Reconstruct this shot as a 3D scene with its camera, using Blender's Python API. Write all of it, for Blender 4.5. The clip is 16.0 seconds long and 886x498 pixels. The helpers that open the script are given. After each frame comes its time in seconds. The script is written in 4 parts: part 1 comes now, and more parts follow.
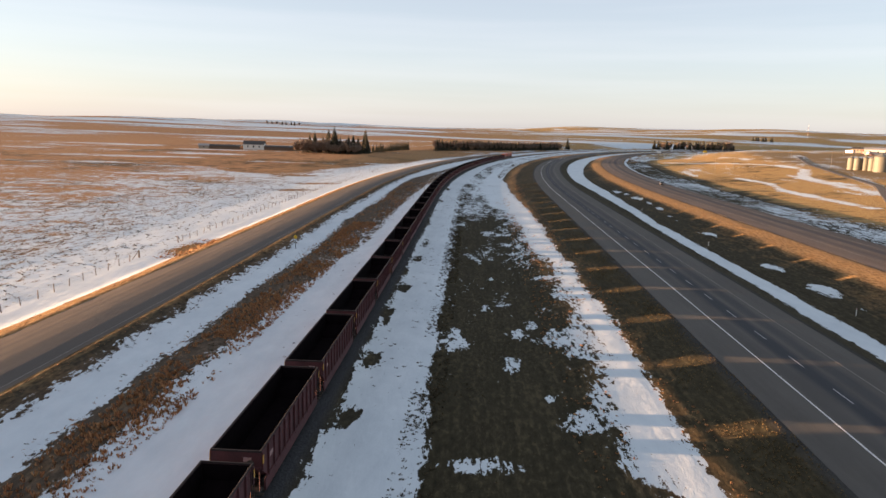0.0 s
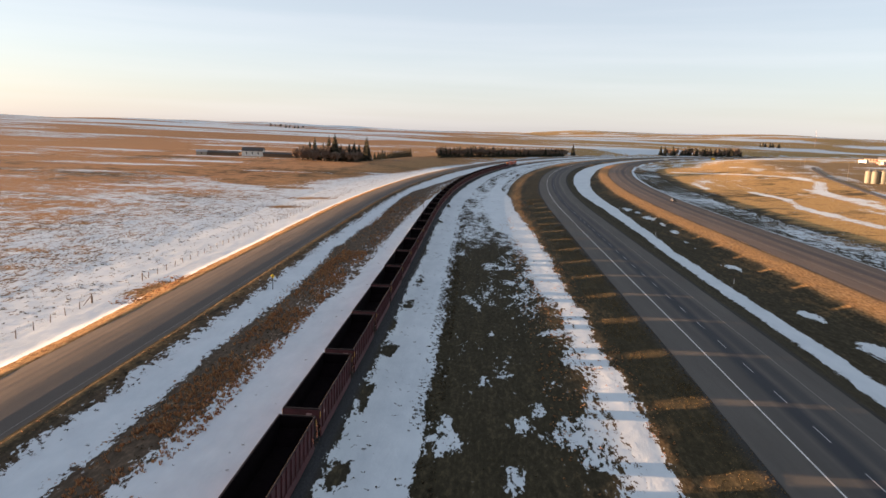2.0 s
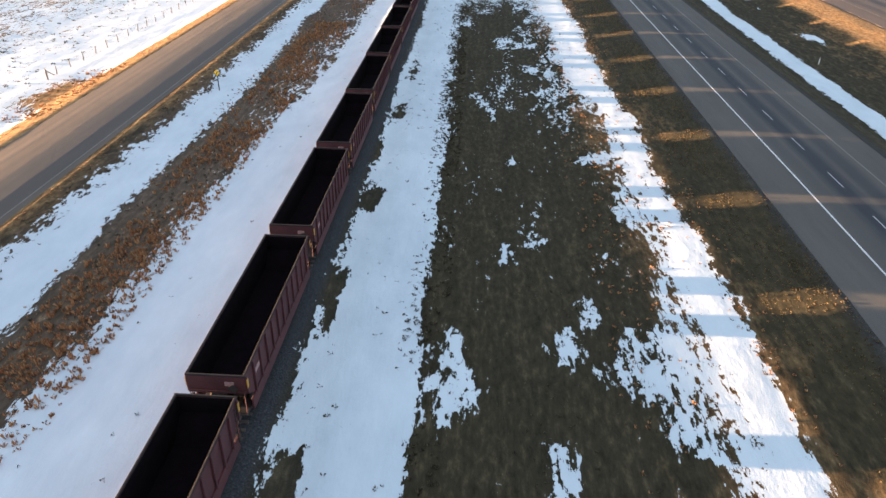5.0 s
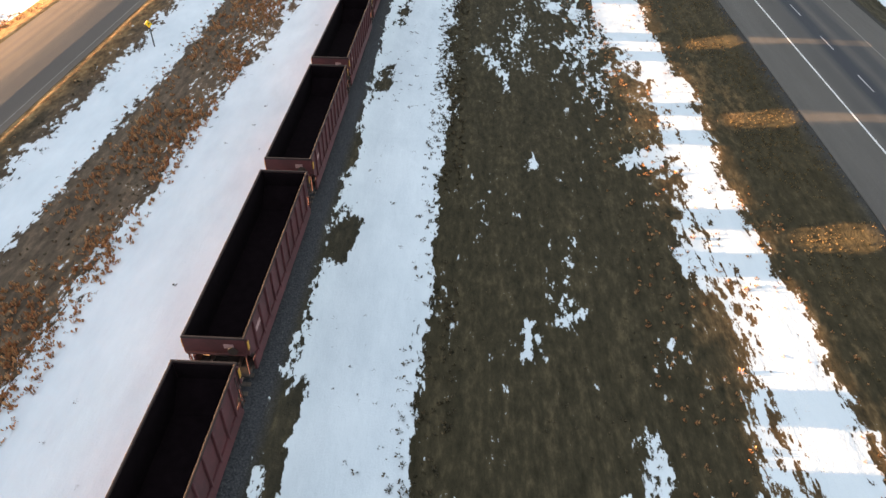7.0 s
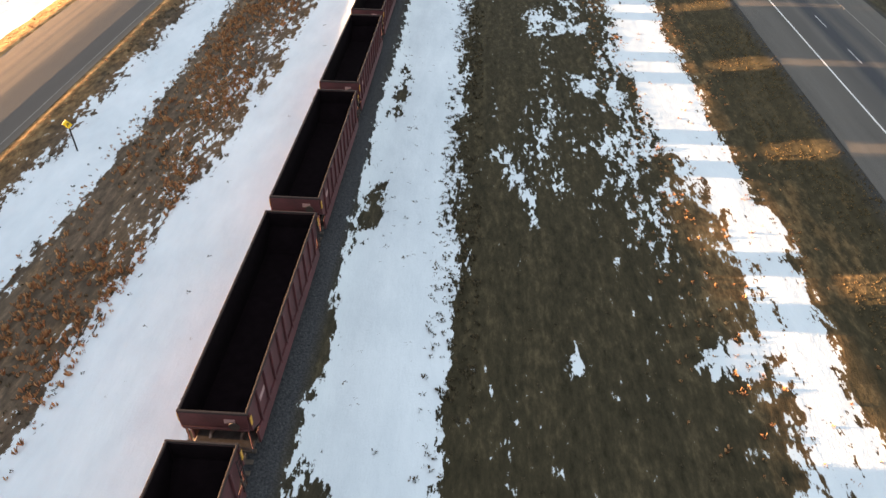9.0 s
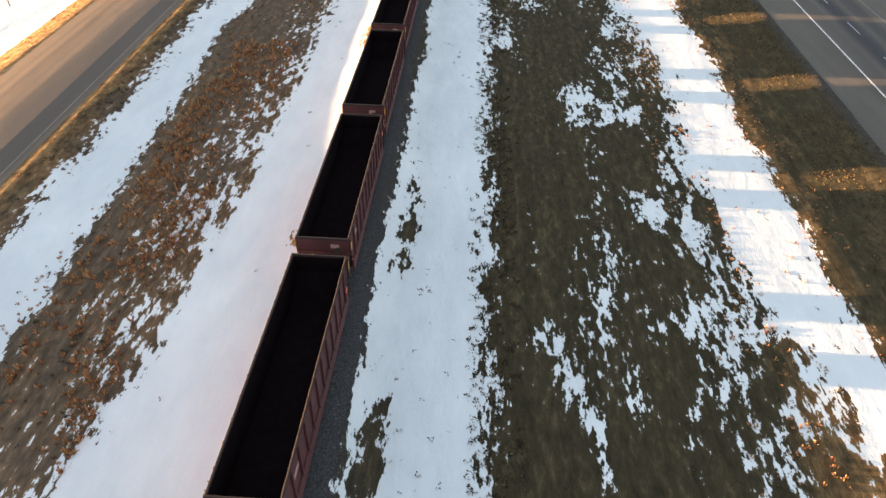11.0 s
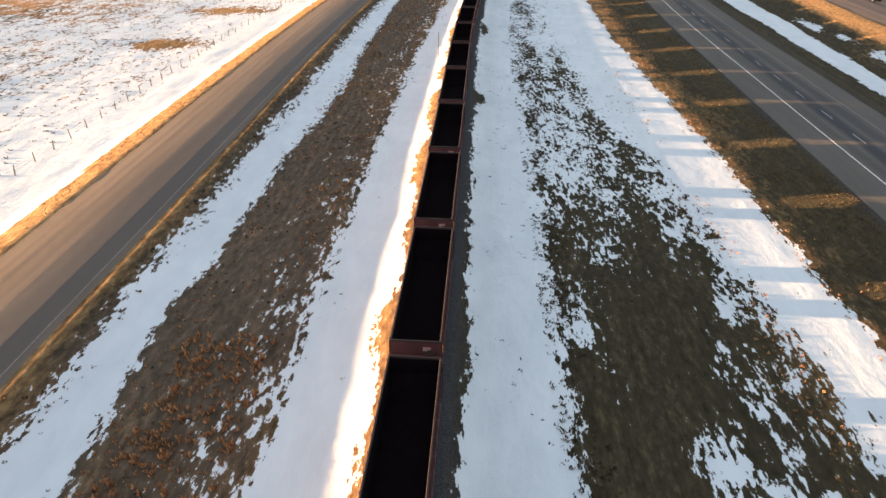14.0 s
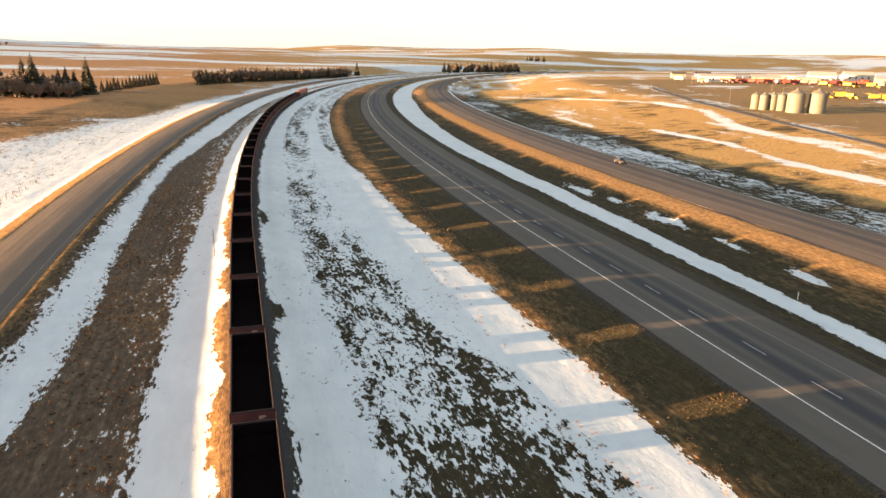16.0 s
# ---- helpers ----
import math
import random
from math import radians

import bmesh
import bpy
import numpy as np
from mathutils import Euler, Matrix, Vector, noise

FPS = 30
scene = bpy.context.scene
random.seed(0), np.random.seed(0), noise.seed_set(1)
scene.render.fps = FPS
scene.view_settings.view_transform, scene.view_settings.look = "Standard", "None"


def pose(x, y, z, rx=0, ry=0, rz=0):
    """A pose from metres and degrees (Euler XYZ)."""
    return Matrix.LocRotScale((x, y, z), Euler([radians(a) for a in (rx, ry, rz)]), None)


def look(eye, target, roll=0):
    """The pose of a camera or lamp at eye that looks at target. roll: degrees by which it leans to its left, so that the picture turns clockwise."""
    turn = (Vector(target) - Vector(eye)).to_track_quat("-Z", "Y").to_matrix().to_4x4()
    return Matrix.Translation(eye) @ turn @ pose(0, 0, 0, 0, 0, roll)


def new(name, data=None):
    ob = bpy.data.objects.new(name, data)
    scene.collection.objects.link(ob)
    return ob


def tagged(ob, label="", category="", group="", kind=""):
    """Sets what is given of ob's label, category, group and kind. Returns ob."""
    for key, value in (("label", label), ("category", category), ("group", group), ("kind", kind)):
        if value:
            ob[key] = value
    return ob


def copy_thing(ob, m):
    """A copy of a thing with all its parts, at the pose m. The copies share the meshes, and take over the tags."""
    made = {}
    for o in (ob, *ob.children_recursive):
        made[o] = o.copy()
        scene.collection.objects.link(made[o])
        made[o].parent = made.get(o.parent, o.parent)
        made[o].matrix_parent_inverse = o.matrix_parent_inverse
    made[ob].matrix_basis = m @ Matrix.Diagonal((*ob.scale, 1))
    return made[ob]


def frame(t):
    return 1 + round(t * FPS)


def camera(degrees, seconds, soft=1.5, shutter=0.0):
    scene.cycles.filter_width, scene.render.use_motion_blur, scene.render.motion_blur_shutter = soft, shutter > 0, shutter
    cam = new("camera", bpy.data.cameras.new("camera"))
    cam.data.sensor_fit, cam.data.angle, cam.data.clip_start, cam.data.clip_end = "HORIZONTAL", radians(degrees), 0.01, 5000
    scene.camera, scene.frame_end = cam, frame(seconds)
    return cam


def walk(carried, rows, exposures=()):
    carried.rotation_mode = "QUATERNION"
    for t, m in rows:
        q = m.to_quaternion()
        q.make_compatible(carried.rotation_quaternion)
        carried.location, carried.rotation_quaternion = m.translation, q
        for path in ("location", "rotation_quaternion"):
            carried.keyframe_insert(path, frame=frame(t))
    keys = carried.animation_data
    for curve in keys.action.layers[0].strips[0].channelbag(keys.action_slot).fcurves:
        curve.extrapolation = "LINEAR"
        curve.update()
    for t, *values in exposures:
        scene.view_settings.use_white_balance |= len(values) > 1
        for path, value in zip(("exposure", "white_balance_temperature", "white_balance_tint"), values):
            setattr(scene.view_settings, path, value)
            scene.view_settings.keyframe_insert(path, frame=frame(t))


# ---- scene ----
cam = camera(65.6, 16.0)
METRES, EYE, TILT, LEAN, TURN = 162.0, 24.2, 0.0, 0.0, 2.5
ROWS = [
    (0.0, 0.0, 0.0, 0.0, 0.27, -9.69, -1.61),
    (0.5, 0.0033, 0.0253, 0.008, 0.37, -9.68, -1.7),
    (1.0, 0.0055, 0.0505, 0.0161, 0.45, -9.64, -1.79),
    (1.5, 0.0071, 0.0756, 0.0237, 0.56, -9.53, -1.88),
    (2.0, 0.0081, 0.1004, 0.0275, 0.66, -9.5, -1.94),
    (2.5, 0.0085, 0.1263, 0.0282, 0.76, -9.48, -1.97),
    (3.0, 0.0082, 0.1543, 0.0282, 0.86, -9.48, -1.96),
    (3.5, 0.0077, 0.1839, 0.0272, 0.95, -11.28, -1.89),
    (4.0, 0.0068, 0.2152, 0.0269, 0.88, -17.73, -1.68),
    (4.5, 0.0061, 0.2471, 0.0275, 0.67, -24.62, -1.34),
    (7.0, 0.006, 0.411, 0.0322, 0.38, -38.9, -0.63),
    (7.5, 0.0062, 0.4442, 0.0329, 0.46, -38.88, -0.61),
    (8.0, 0.006, 0.4773, 0.033, 0.65, -38.82, -0.65),
    (10.5, -0.004, 0.6408, 0.0338, 0.9, -39.01, -0.87),
    (11.0, -0.0076, 0.6734, 0.0338, 0.91, -39.03, -0.9),
    (11.5, -0.0114, 0.7059, 0.0339, 0.94, -39.08, -0.93),
    (12.0, -0.0156, 0.7386, 0.0341, 0.97, -39.01, -0.97),
    (12.5, -0.0198, 0.7711, 0.0345, 0.96, -37.81, -0.96),
    (13.0, -0.0242, 0.8035, 0.0349, 0.97, -35.4, -0.98),
    (13.5, -0.0289, 0.8354, 0.0352, 0.93, -32.23, -1.01),
    (14.0, -0.0335, 0.867, 0.0357, 0.94, -28.99, -1.01),
    (14.5, -0.0379, 0.8986, 0.0357, -0.07, -25.73, -1.04),
    (15.0, -0.0418, 0.9299, 0.0362, -4.0, -22.41, -1.16),
    (15.5, -0.0455, 0.961, 0.0366, -10.45, -19.02, -1.27),
    (16.0, -0.0488, 0.9923, 0.0367, -18.79, -15.67, -1.32),
]
EXPOSURES = [(0.0, 2.38, 6450, 16), (3.7, 2.36, 6420, 16), (4.7, 2.98, 5900, 11), (6.8, 3.52, 6800, 12), (12.0, 3.3, 6900, 13),
             (14.0, 3.1, 6800, 14), (15.0, 3.03, 6850, 14), (16.0, 3.0, 7350, 12)]
walk(cam, [(t, pose(0, 0, EYE, TILT, LEAN, TURN) @ pose(METRES * x, METRES * y, METRES * z, 90 + pitch, roll, yaw)) for t, x, y, z, yaw, pitch, roll in ROWS], EXPOSURES)

# ---- light: a very low sun from the west, clear evening sky ----
SUN_UP = 2.15                     # degrees over the horizon
SUN_WAY = Vector((1.0, -0.03, 0))  # where the light travels, in plan
world = bpy.data.worlds.new("evening_sky")
scene.world = world
world.use_nodes = True
wn = world.node_tree
wn.nodes.clear()
sky = wn.nodes.new("ShaderNodeTexSky")
sky.sky_type = "NISHITA"
sky.sun_disc = False
sky.sun_elevation = radians(SUN_UP + 4.0)
sky.sun_rotation = math.atan2(-SUN_WAY.x, -SUN_WAY.y)
sky.air_density, sky.dust_density, sky.ozone_density = 1.0, 0.8, 1.5
bg = wn.nodes.new("ShaderNodeBackground")
bg.inputs["Strength"].default_value = 0.037
out = wn.nodes.new("ShaderNodeOutputWorld")
haze = wn.nodes.new("ShaderNodeMix")   # thin high cloud that pales the blue
haze.data_type, haze.blend_type = "RGBA", "MIX"
haze.inputs["Factor"].default_value = 0.52
haze.inputs["B"].default_value = (3.3, 3.6, 4.05, 1)
wn.links.new(sky.outputs[0], haze.inputs["A"])
# the low sky is paler and carries long thin streaks of cloud
way = wn.nodes.new("ShaderNodeTexCoord")
split = wn.nodes.new("ShaderNodeSeparateXYZ")
wn.links.new(way.outputs["Generated"], split.inputs[0])
low = wn.nodes.new("ShaderNodeMapRange")
low.inputs["From Min"].default_value, low.inputs["From Max"].default_value = 0.1, 0.55
low.inputs["To Min"].default_value, low.inputs["To Max"].default_value = 1.4, 0.98
wn.links.new(split.outputs["Z"], low.inputs["Value"])
stretch = wn.nodes.new("ShaderNodeMapping")
stretch.inputs["Scale"].default_value = (1.2, 1.2, 22.0)
stretch.inputs["Rotation"].default_value = (0.05, 0.03, 0.0)
wn.links.new(way.outputs["Generated"], stretch.inputs["Vector"])
cloud = wn.nodes.new("ShaderNodeTexNoise")
cloud.inputs["Scale"].default_value, cloud.inputs["Detail"].default_value = 1.6, 5.0
wn.links.new(stretch.outputs[0], cloud.inputs["Vector"])
veil = wn.nodes.new("ShaderNodeMapRange")
veil.inputs["From Min"].default_value, veil.inputs["From Max"].default_value = 0.42, 0.72
veil.inputs["To Min"].default_value, veil.inputs["To Max"].default_value = 0.0, 0.13
wn.links.new(cloud.outputs["Fac"], veil.inputs["Value"])
clouded = wn.nodes.new("ShaderNodeMix")
clouded.data_type, clouded.blend_type = "RGBA", "MIX"
clouded.inputs["B"].default_value = (4.4, 4.4, 4.4, 1)
wn.links.new(veil.outputs["Result"], clouded.inputs["Factor"])
wn.links.new(haze.outputs["Result"], clouded.inputs["A"])
bright = wn.nodes.new("ShaderNodeVectorMath")
bright.operation = "SCALE"
wn.links.new(clouded.outputs["Result"], bright.inputs[0])
wn.links.new(low.outputs["Result"], bright.inputs["Scale"])
wn.links.new(bright.outputs[0], bg.inputs[0])
wn.links.new(bg.outputs[0], out.inputs[0])
sun_data = bpy.data.lights.new("sun", "SUN")
sun_data.energy, sun_data.angle, sun_data.color = 5.0, radians(0.55), (1.0, 0.61, 0.33)
sun = new("sun", sun_data)
flat = SUN_WAY.normalized() * math.cos(radians(SUN_UP))
sun.matrix_world = look((0, 0, 60), Vector((0, 0, 60)) + Vector((flat.x, flat.y, -math.sin(radians(SUN_UP)))))


# ---- the plan: everything follows the track, s along it, u to its right ----
TRACK_X, BEND, RADIUS = -14.1, 250.0, 1950.0


def drift(y):
    """The straight leans a little to the west."""
    return np.interp(y, [60, 110, 160, 230, 270], [0.0, -0.2, -0.6, -1.05, -1.15])


def east(s, u):
    """The highway swings away from the track a little."""
    return np.interp(s, [40, 110, 190, 260, 340], [-1.2, 0.0, 1.2, 2.2, 2.2]) * np.clip((u - 33) / 6, 0, 1)


def place(s, u):
    u = u + float(east(s, u))
    if s <= BEND:
        return TRACK_X + u + float(drift(s)), s
    a = (s - BEND) / RADIUS
    r = RADIUS - u
    y = BEND + r * math.sin(a)
    return TRACK_X + RADIUS - r * math.cos(a) + float(drift(y)), y


def heading(s):
    """Turn of the track at s, in degrees to the right of straight ahead."""
    return 0.0 if s <= BEND else math.degrees((s - BEND) / RADIUS)


def plan(x, y):
    """s and u of places, as arrays."""
    x = x - drift(y)
    dx, dy = TRACK_X + RADIUS - x, np.maximum(y - BEND, 0.0)
    u = np.where(y <= BEND, x - TRACK_X, RADIUS - np.hypot(dx, dy))
    s = np.where(y <= BEND, y, BEND + RADIUS * np.arctan2(dy, np.maximum(dx, 1.0)))
    return s, u - east(s, u - east(s, u))


def lattice(ix, iy, seed):
    n = (ix.astype(np.int64) * 374761393 + iy.astype(np.int64) * 668265263 + seed * 974634777) & 0xFFFFFFFF
    n = ((n ^ (n >> 13)) * 1274126177) & 0xFFFFFFFF
    n = n ^ (n >> 16)
    return (n & 0xFFFF) / 65535.0


def bumps(x, y, size, seed, octaves=3):
    """Smooth noise between -1 and 1."""
    total, weight = 0.0, 0.0
    for o in range(octaves):
        px, py = x / size * 2 ** o, y / size * 2 ** o
        ix, iy = np.floor(px), np.floor(py)
        fx, fy = px - ix, py - iy
        fx, fy = fx * fx * (3 - 2 * fx), fy * fy * (3 - 2 * fy)
        a, b = lattice(ix, iy, seed + o), lattice(ix + 1, iy, seed + o)
        c, d = lattice(ix, iy + 1, seed + o), lattice(ix + 1, iy + 1, seed + o)
        total = total + (a + (b - a) * fx + (c - a) * fy + (a - b - c + d) * fx * fy) * 0.5 ** o
        weight += 0.5 ** o
    return total / weight * 2 - 1


# the cross-section of the corridor
ROAD_W = (-35.8, -25.8)    # the old road west of the track
ROAD_1 = (41.0, 57.0)      # near carriageway
ROAD_2 = (88.0, 105.5)     # far carriageway
CUT_U = [-400, -62, -49, -40.6, -38.4, -36.5, -35.8, -25.8, -25.1, -24.0, -21.8, -18, -8, -5.4, -3.8, -2.5, -1.7, 1.7, 2.6, 4, 7, 14, 20, 24, 26, 30, 32.8, 34.0, 37.0, 40.4, 41, 57, 58.5, 62, 67, 75, 78, 80.5, 84, 88, 105.5, 107.5, 112, 125, 165, 230, 400, 700, 1300]
CUT_Z = [-0.3, -0.5, -0.15, 0.12, 0.72, 1.12, 1.1, 1.1, 1.18, 0.95, 0.1, -0.15, -0.12, 0.1, 0.4, 0.78, 0.97, 0.97, 0.62, 0.06, -0.1, -0.42, -0.4, -0.26, 0.12, 0.16, 0.24, 0.4, 0.84, 1.44, 1.4, 1.4, 1.1, -0.2, -0.3, 0.25, 0.7, 1.45, 1.75, 1.85, 1.85, 1.3, 0.2, 0.0, 1.8, 5.5, 7.5, 9.0, 15.0]


def height(x, y):
    """Height of the land, without the small unevenness."""
    s, u = plan(x, y)
    z = np.interp(u, CUT_U, CUT_Z)
    ditch = np.interp(u, [-12, -9, -2.1, -1.75], [0, 1, 1, 0]) * np.interp(s, [150, 170], [1, 0])
    z = z - ditch * np.maximum(z - 0.06, 0)
    z = z * np.interp(s, [-400, -100, 700, 1500], [0.3, 1, 1, 0.6])
    z = z + np.interp(s, [380, 620, 900, 1300], [0, 3.0, 6.0, 10.0]) * np.clip((-48 - u) / 60, 0, 1)
    z = z * (1 + np.interp(s, [430, 700, 1000], [0.0, 0.9, 1.4]) * np.clip((u - 130) / 60, 0, 1))
    away = np.maximum(np.maximum(-u - 150, u - 380), 0)
    far = np.hypot(x, y)
    lift = np.interp(far, [900, 1600, 3000, 4600], [0, 0.16, 0.6, 1.0]) * np.clip(away / 500, 0, 1)
    hill = bumps(x, y, 1300, 11, 4) * 42 + 46 + np.clip(x / 2000, 0, 1) * 22
    return z + lift * hill


def on_road(u):
    return ((u > ROAD_W[0]) & (u < ROAD_W[1])) | ((u > ROAD_1[0]) & (u < ROAD_1[1])) | ((u > ROAD_2[0]) & (u < ROAD_2[1]))


# ---- materials ----
def material(name, rough=0.8, metal=0.0):
    m = bpy.data.materials.new(name)
    m.use_nodes = True
    n = m.node_tree.nodes
    b = n["Principled BSDF"]
    b.inputs["Roughness"].default_value, b.inputs["Metallic"].default_value = rough, metal
    return m, n, m.node_tree.links, b


def noise_node(n, l, scale, detail=4.0, coord=None, rough=0.6, stretch=(1, 1, 1)):
    t = n.new("ShaderNodeTexNoise")
    t.inputs["Scale"].default_value, t.inputs["Detail"].default_value, t.inputs["Roughness"].default_value = scale, detail, rough
    if coord is None:
        coord = n.new("ShaderNodeTexCoord").outputs["Object"]
    if stretch != (1, 1, 1):
        mp = n.new("ShaderNodeMapping")
        mp.inputs["Scale"].default_value = stretch
        l.new(coord, mp.inputs["Vector"])
        coord = mp.outputs[0]
    l.new(coord, t.inputs["Vector"])
    return t.outputs["Fac"]


def ramp(n, l, fac, *stops):
    r = n.new("ShaderNodeValToRGB")
    e = r.color_ramp.elements
    while len(e) < len(stops):
        e.new(0.5)
    for k, (p, c) in zip(e, stops):
        k.position, k.color = p, (*c, 1)
    l.new(fac, r.inputs["Fac"])
    return r.outputs["Color"]


def mix(n, l, fac, a, b, mode="MIX"):
    m = n.new("ShaderNodeMix")
    m.data_type, m.blend_type = "RGBA", mode
    for sock, v in ((m.inputs["Factor"], fac), (m.inputs["A"], a), (m.inputs["B"], b)):
        if isinstance(v, (int, float)):
            sock.default_value = v
        elif isinstance(v, tuple):
            sock.default_value = (*v, 1)
        else:
            l.new(v, sock)
    return m.outputs["Result"]


def calc(n, l, op, *values):
    m = n.new("ShaderNodeMath")
    m.operation = op
    for sock, v in zip(m.inputs, values):
        if isinstance(v, (int, float)):
            sock.default_value = v
        else:
            l.new(v, sock)
    return m.outputs[0]


def relief(n, l, b, h, strength, distance):
    bp = n.new("ShaderNodeBump")
    bp.inputs["Strength"].default_value, bp.inputs["Distance"].default_value = strength, distance
    l.new(h, bp.inputs["Height"])
    l.new(bp.outputs[0], b.inputs["Normal"])


def plain(name, colour, rough=0.6, metal=0.0, scale=3.0, vary=0.35, bump=0.0):
    """A surface of one colour with blotches and grain."""
    m, n, l, b = material(name, rough, metal)
    big, fine = noise_node(n, l, scale, 3), noise_node(n, l, scale * 9, 3)
    f = calc(n, l, "ADD", calc(n, l, "MULTIPLY", big, 0.6), calc(n, l, "MULTIPLY", fine, 0.4))
    dark = tuple(c * (1 - vary) for c in colour)
    light = tuple(min(1, c * (1 + vary)) for c in colour)
    l.new(ramp(n, l, f, (0.3, dark), (0.7, light)), b.inputs["Base Color"])
    if bump:
        relief(n, l, b, fine, 0.5, bump)
    if rough > 0.9:
        b.inputs["Specular IOR Level"].default_value = 0.05
    return m


def make_ground_material():
    m, n, l, b = material("prairie_ground", 0.9)
    pos = n.new("ShaderNodeTexCoord").outputs["Object"]

    def field(name):
        a = n.new("ShaderNodeAttribute")
        a.attribute_name = name
        return a.outputs["Fac"]
    snow_f, dry_f, stone_f = field("snow"), field("dry"), field("stone")
    along = (1.0, 0.36, 1.0)
    wild = field("wild")
    reach = noise_node(n, l, 0.014, 9, pos, 0.66, (0.4, 1.0, 1.0))
    fleck = noise_node(n, l, 0.16, 5, pos, 0.65, (0.6, 1.0, 1.0))
    rough_land = calc(n, l, "MULTIPLY", wild, calc(n, l, "SUBTRACT", calc(n, l, "ADD", calc(n, l, "MULTIPLY", reach, 0.5), calc(n, l, "MULTIPLY", fleck, 0.5)), 0.5))
    clumps = noise_node(n, l, 0.55, 4, pos, 0.65, along)
    tuft = noise_node(n, l, 2.2, 4, pos, 0.7, along)
    grain = noise_node(n, l, 9.0, 3, pos, 0.7)
    wide = noise_node(n, l, 0.06, 3, pos)
    # grass: dead green-brown turf to dry straw
    drag = noise_node(n, l, 1.3, 3, pos, 0.6, (1.0, 0.07, 1.0))
    tint = calc(n, l, "ADD", calc(n, l, "MULTIPLY", tuft, 0.7), calc(n, l, "MULTIPLY", drag, 0.3))
    turf = ramp(n, l, tint, (0.3, (0.019, 0.017, 0.0098)), (0.52, (0.047, 0.0395, 0.0228)), (0.72, (0.115, 0.09, 0.05)))
    lush = ramp(n, l, tint, (0.3, (0.021, 0.0185, 0.0105)), (0.52, (0.049, 0.041, 0.023)), (0.72, (0.105, 0.08, 0.044)))
    turf = mix(n, l, field("pale"), turf, lush)
    ruddy = ramp(n, l, tint, (0.3, (0.046, 0.035, 0.025)), (0.52, (0.112, 0.084, 0.06)), (0.72, (0.235, 0.165, 0.112)))
    turf = mix(n, l, field("ruddy"), turf, ruddy)
    straw = ramp(n, l, tuft, (0.3, (0.12, 0.062, 0.027)), (0.52, (0.32, 0.185, 0.078)), (0.75, (0.5, 0.33, 0.15)))
    golden = ramp(n, l, tuft, (0.3, (0.16, 0.095, 0.036)), (0.52, (0.4, 0.255, 0.1)), (0.75, (0.58, 0.41, 0.18)))
    stubble = ramp(n, l, tuft, (0.3, (0.15, 0.072, 0.034)), (0.52, (0.38, 0.205, 0.097)), (0.75, (0.55, 0.35, 0.19)))
    straw = mix(n, l, wild, straw, mix(n, l, field("gold"), stubble, golden))
    d = calc(n, l, "ADD", dry_f, calc(n, l, "MULTIPLY", calc(n, l, "SUBTRACT", clumps, 0.5), 0.7))
    d = calc(n, l, "ADD", d, calc(n, l, "MULTIPLY", rough_land, -5.0))
    grass = mix(n, l, ramp(n, l, d, (0.25, (0, 0, 0)), (0.75, (1, 1, 1))), turf, straw)
    stones = ramp(n, l, grain, (0.3, (0.02, 0.021, 0.023)), (0.6, (0.058, 0.06, 0.063)), (0.8, (0.13, 0.125, 0.12)))
    bare = mix(n, l, stone_f, grass, stones)
    # snow: ragged edge, flecks
    e = calc(n, l, "ADD", snow_f, calc(n, l, "MULTIPLY", calc(n, l, "SUBTRACT", clumps, 0.5), 2.4))
    e = calc(n, l, "ADD", e, calc(n, l, "MULTIPLY", calc(n, l, "SUBTRACT", tuft, 0.5), 2.6))
    e = calc(n, l, "ADD", e, calc(n, l, "MULTIPLY", calc(n, l, "SUBTRACT", grain, 0.5), 0.5))
    e = calc(n, l, "ADD", e, calc(n, l, "MULTIPLY", rough_land, 6.0))
    mask = ramp(n, l, calc(n, l, "ADD", e, 0.5), (0.46, (0, 0, 0)), (0.56, (1, 1, 1)))
    white = ramp(n, l, calc(n, l, "ADD", calc(n, l, "MULTIPLY", wide, 0.5), calc(n, l, "MULTIPLY", clumps, 0.5)), (0.3, (0.505, 0.568, 0.6)), (0.65, (0.65, 0.708, 0.73)))
    l.new(mix(n, l, mask, bare, white), b.inputs["Base Color"])
    l.new(calc(n, l, "SUBTRACT", 0.95, calc(n, l, "MULTIPLY", mask, 0.35)), b.inputs["Roughness"])
    b.inputs["Specular IOR Level"].default_value = 0.08
    h = calc(n, l, "ADD", calc(n, l, "MULTIPLY", tuft, 0.6), calc(n, l, "MULTIPLY", grain, 0.35))
    h = calc(n, l, "MULTIPLY", h, calc(n, l, "SUBTRACT", 1.0, calc(n, l, "MULTIPLY", mask, 0.75)))
    swell = noise_node(n, l, 0.75, 4, pos, 0.55, (1.0, 0.5, 1.0))
    h = calc(n, l, "ADD", h, calc(n, l, "MULTIPLY", mask, calc(n, l, "ADD", 0.1, calc(n, l, "MULTIPLY", swell, 0.45))))
    relief(n, l, b, h, 0.9, 0.19)
    return m


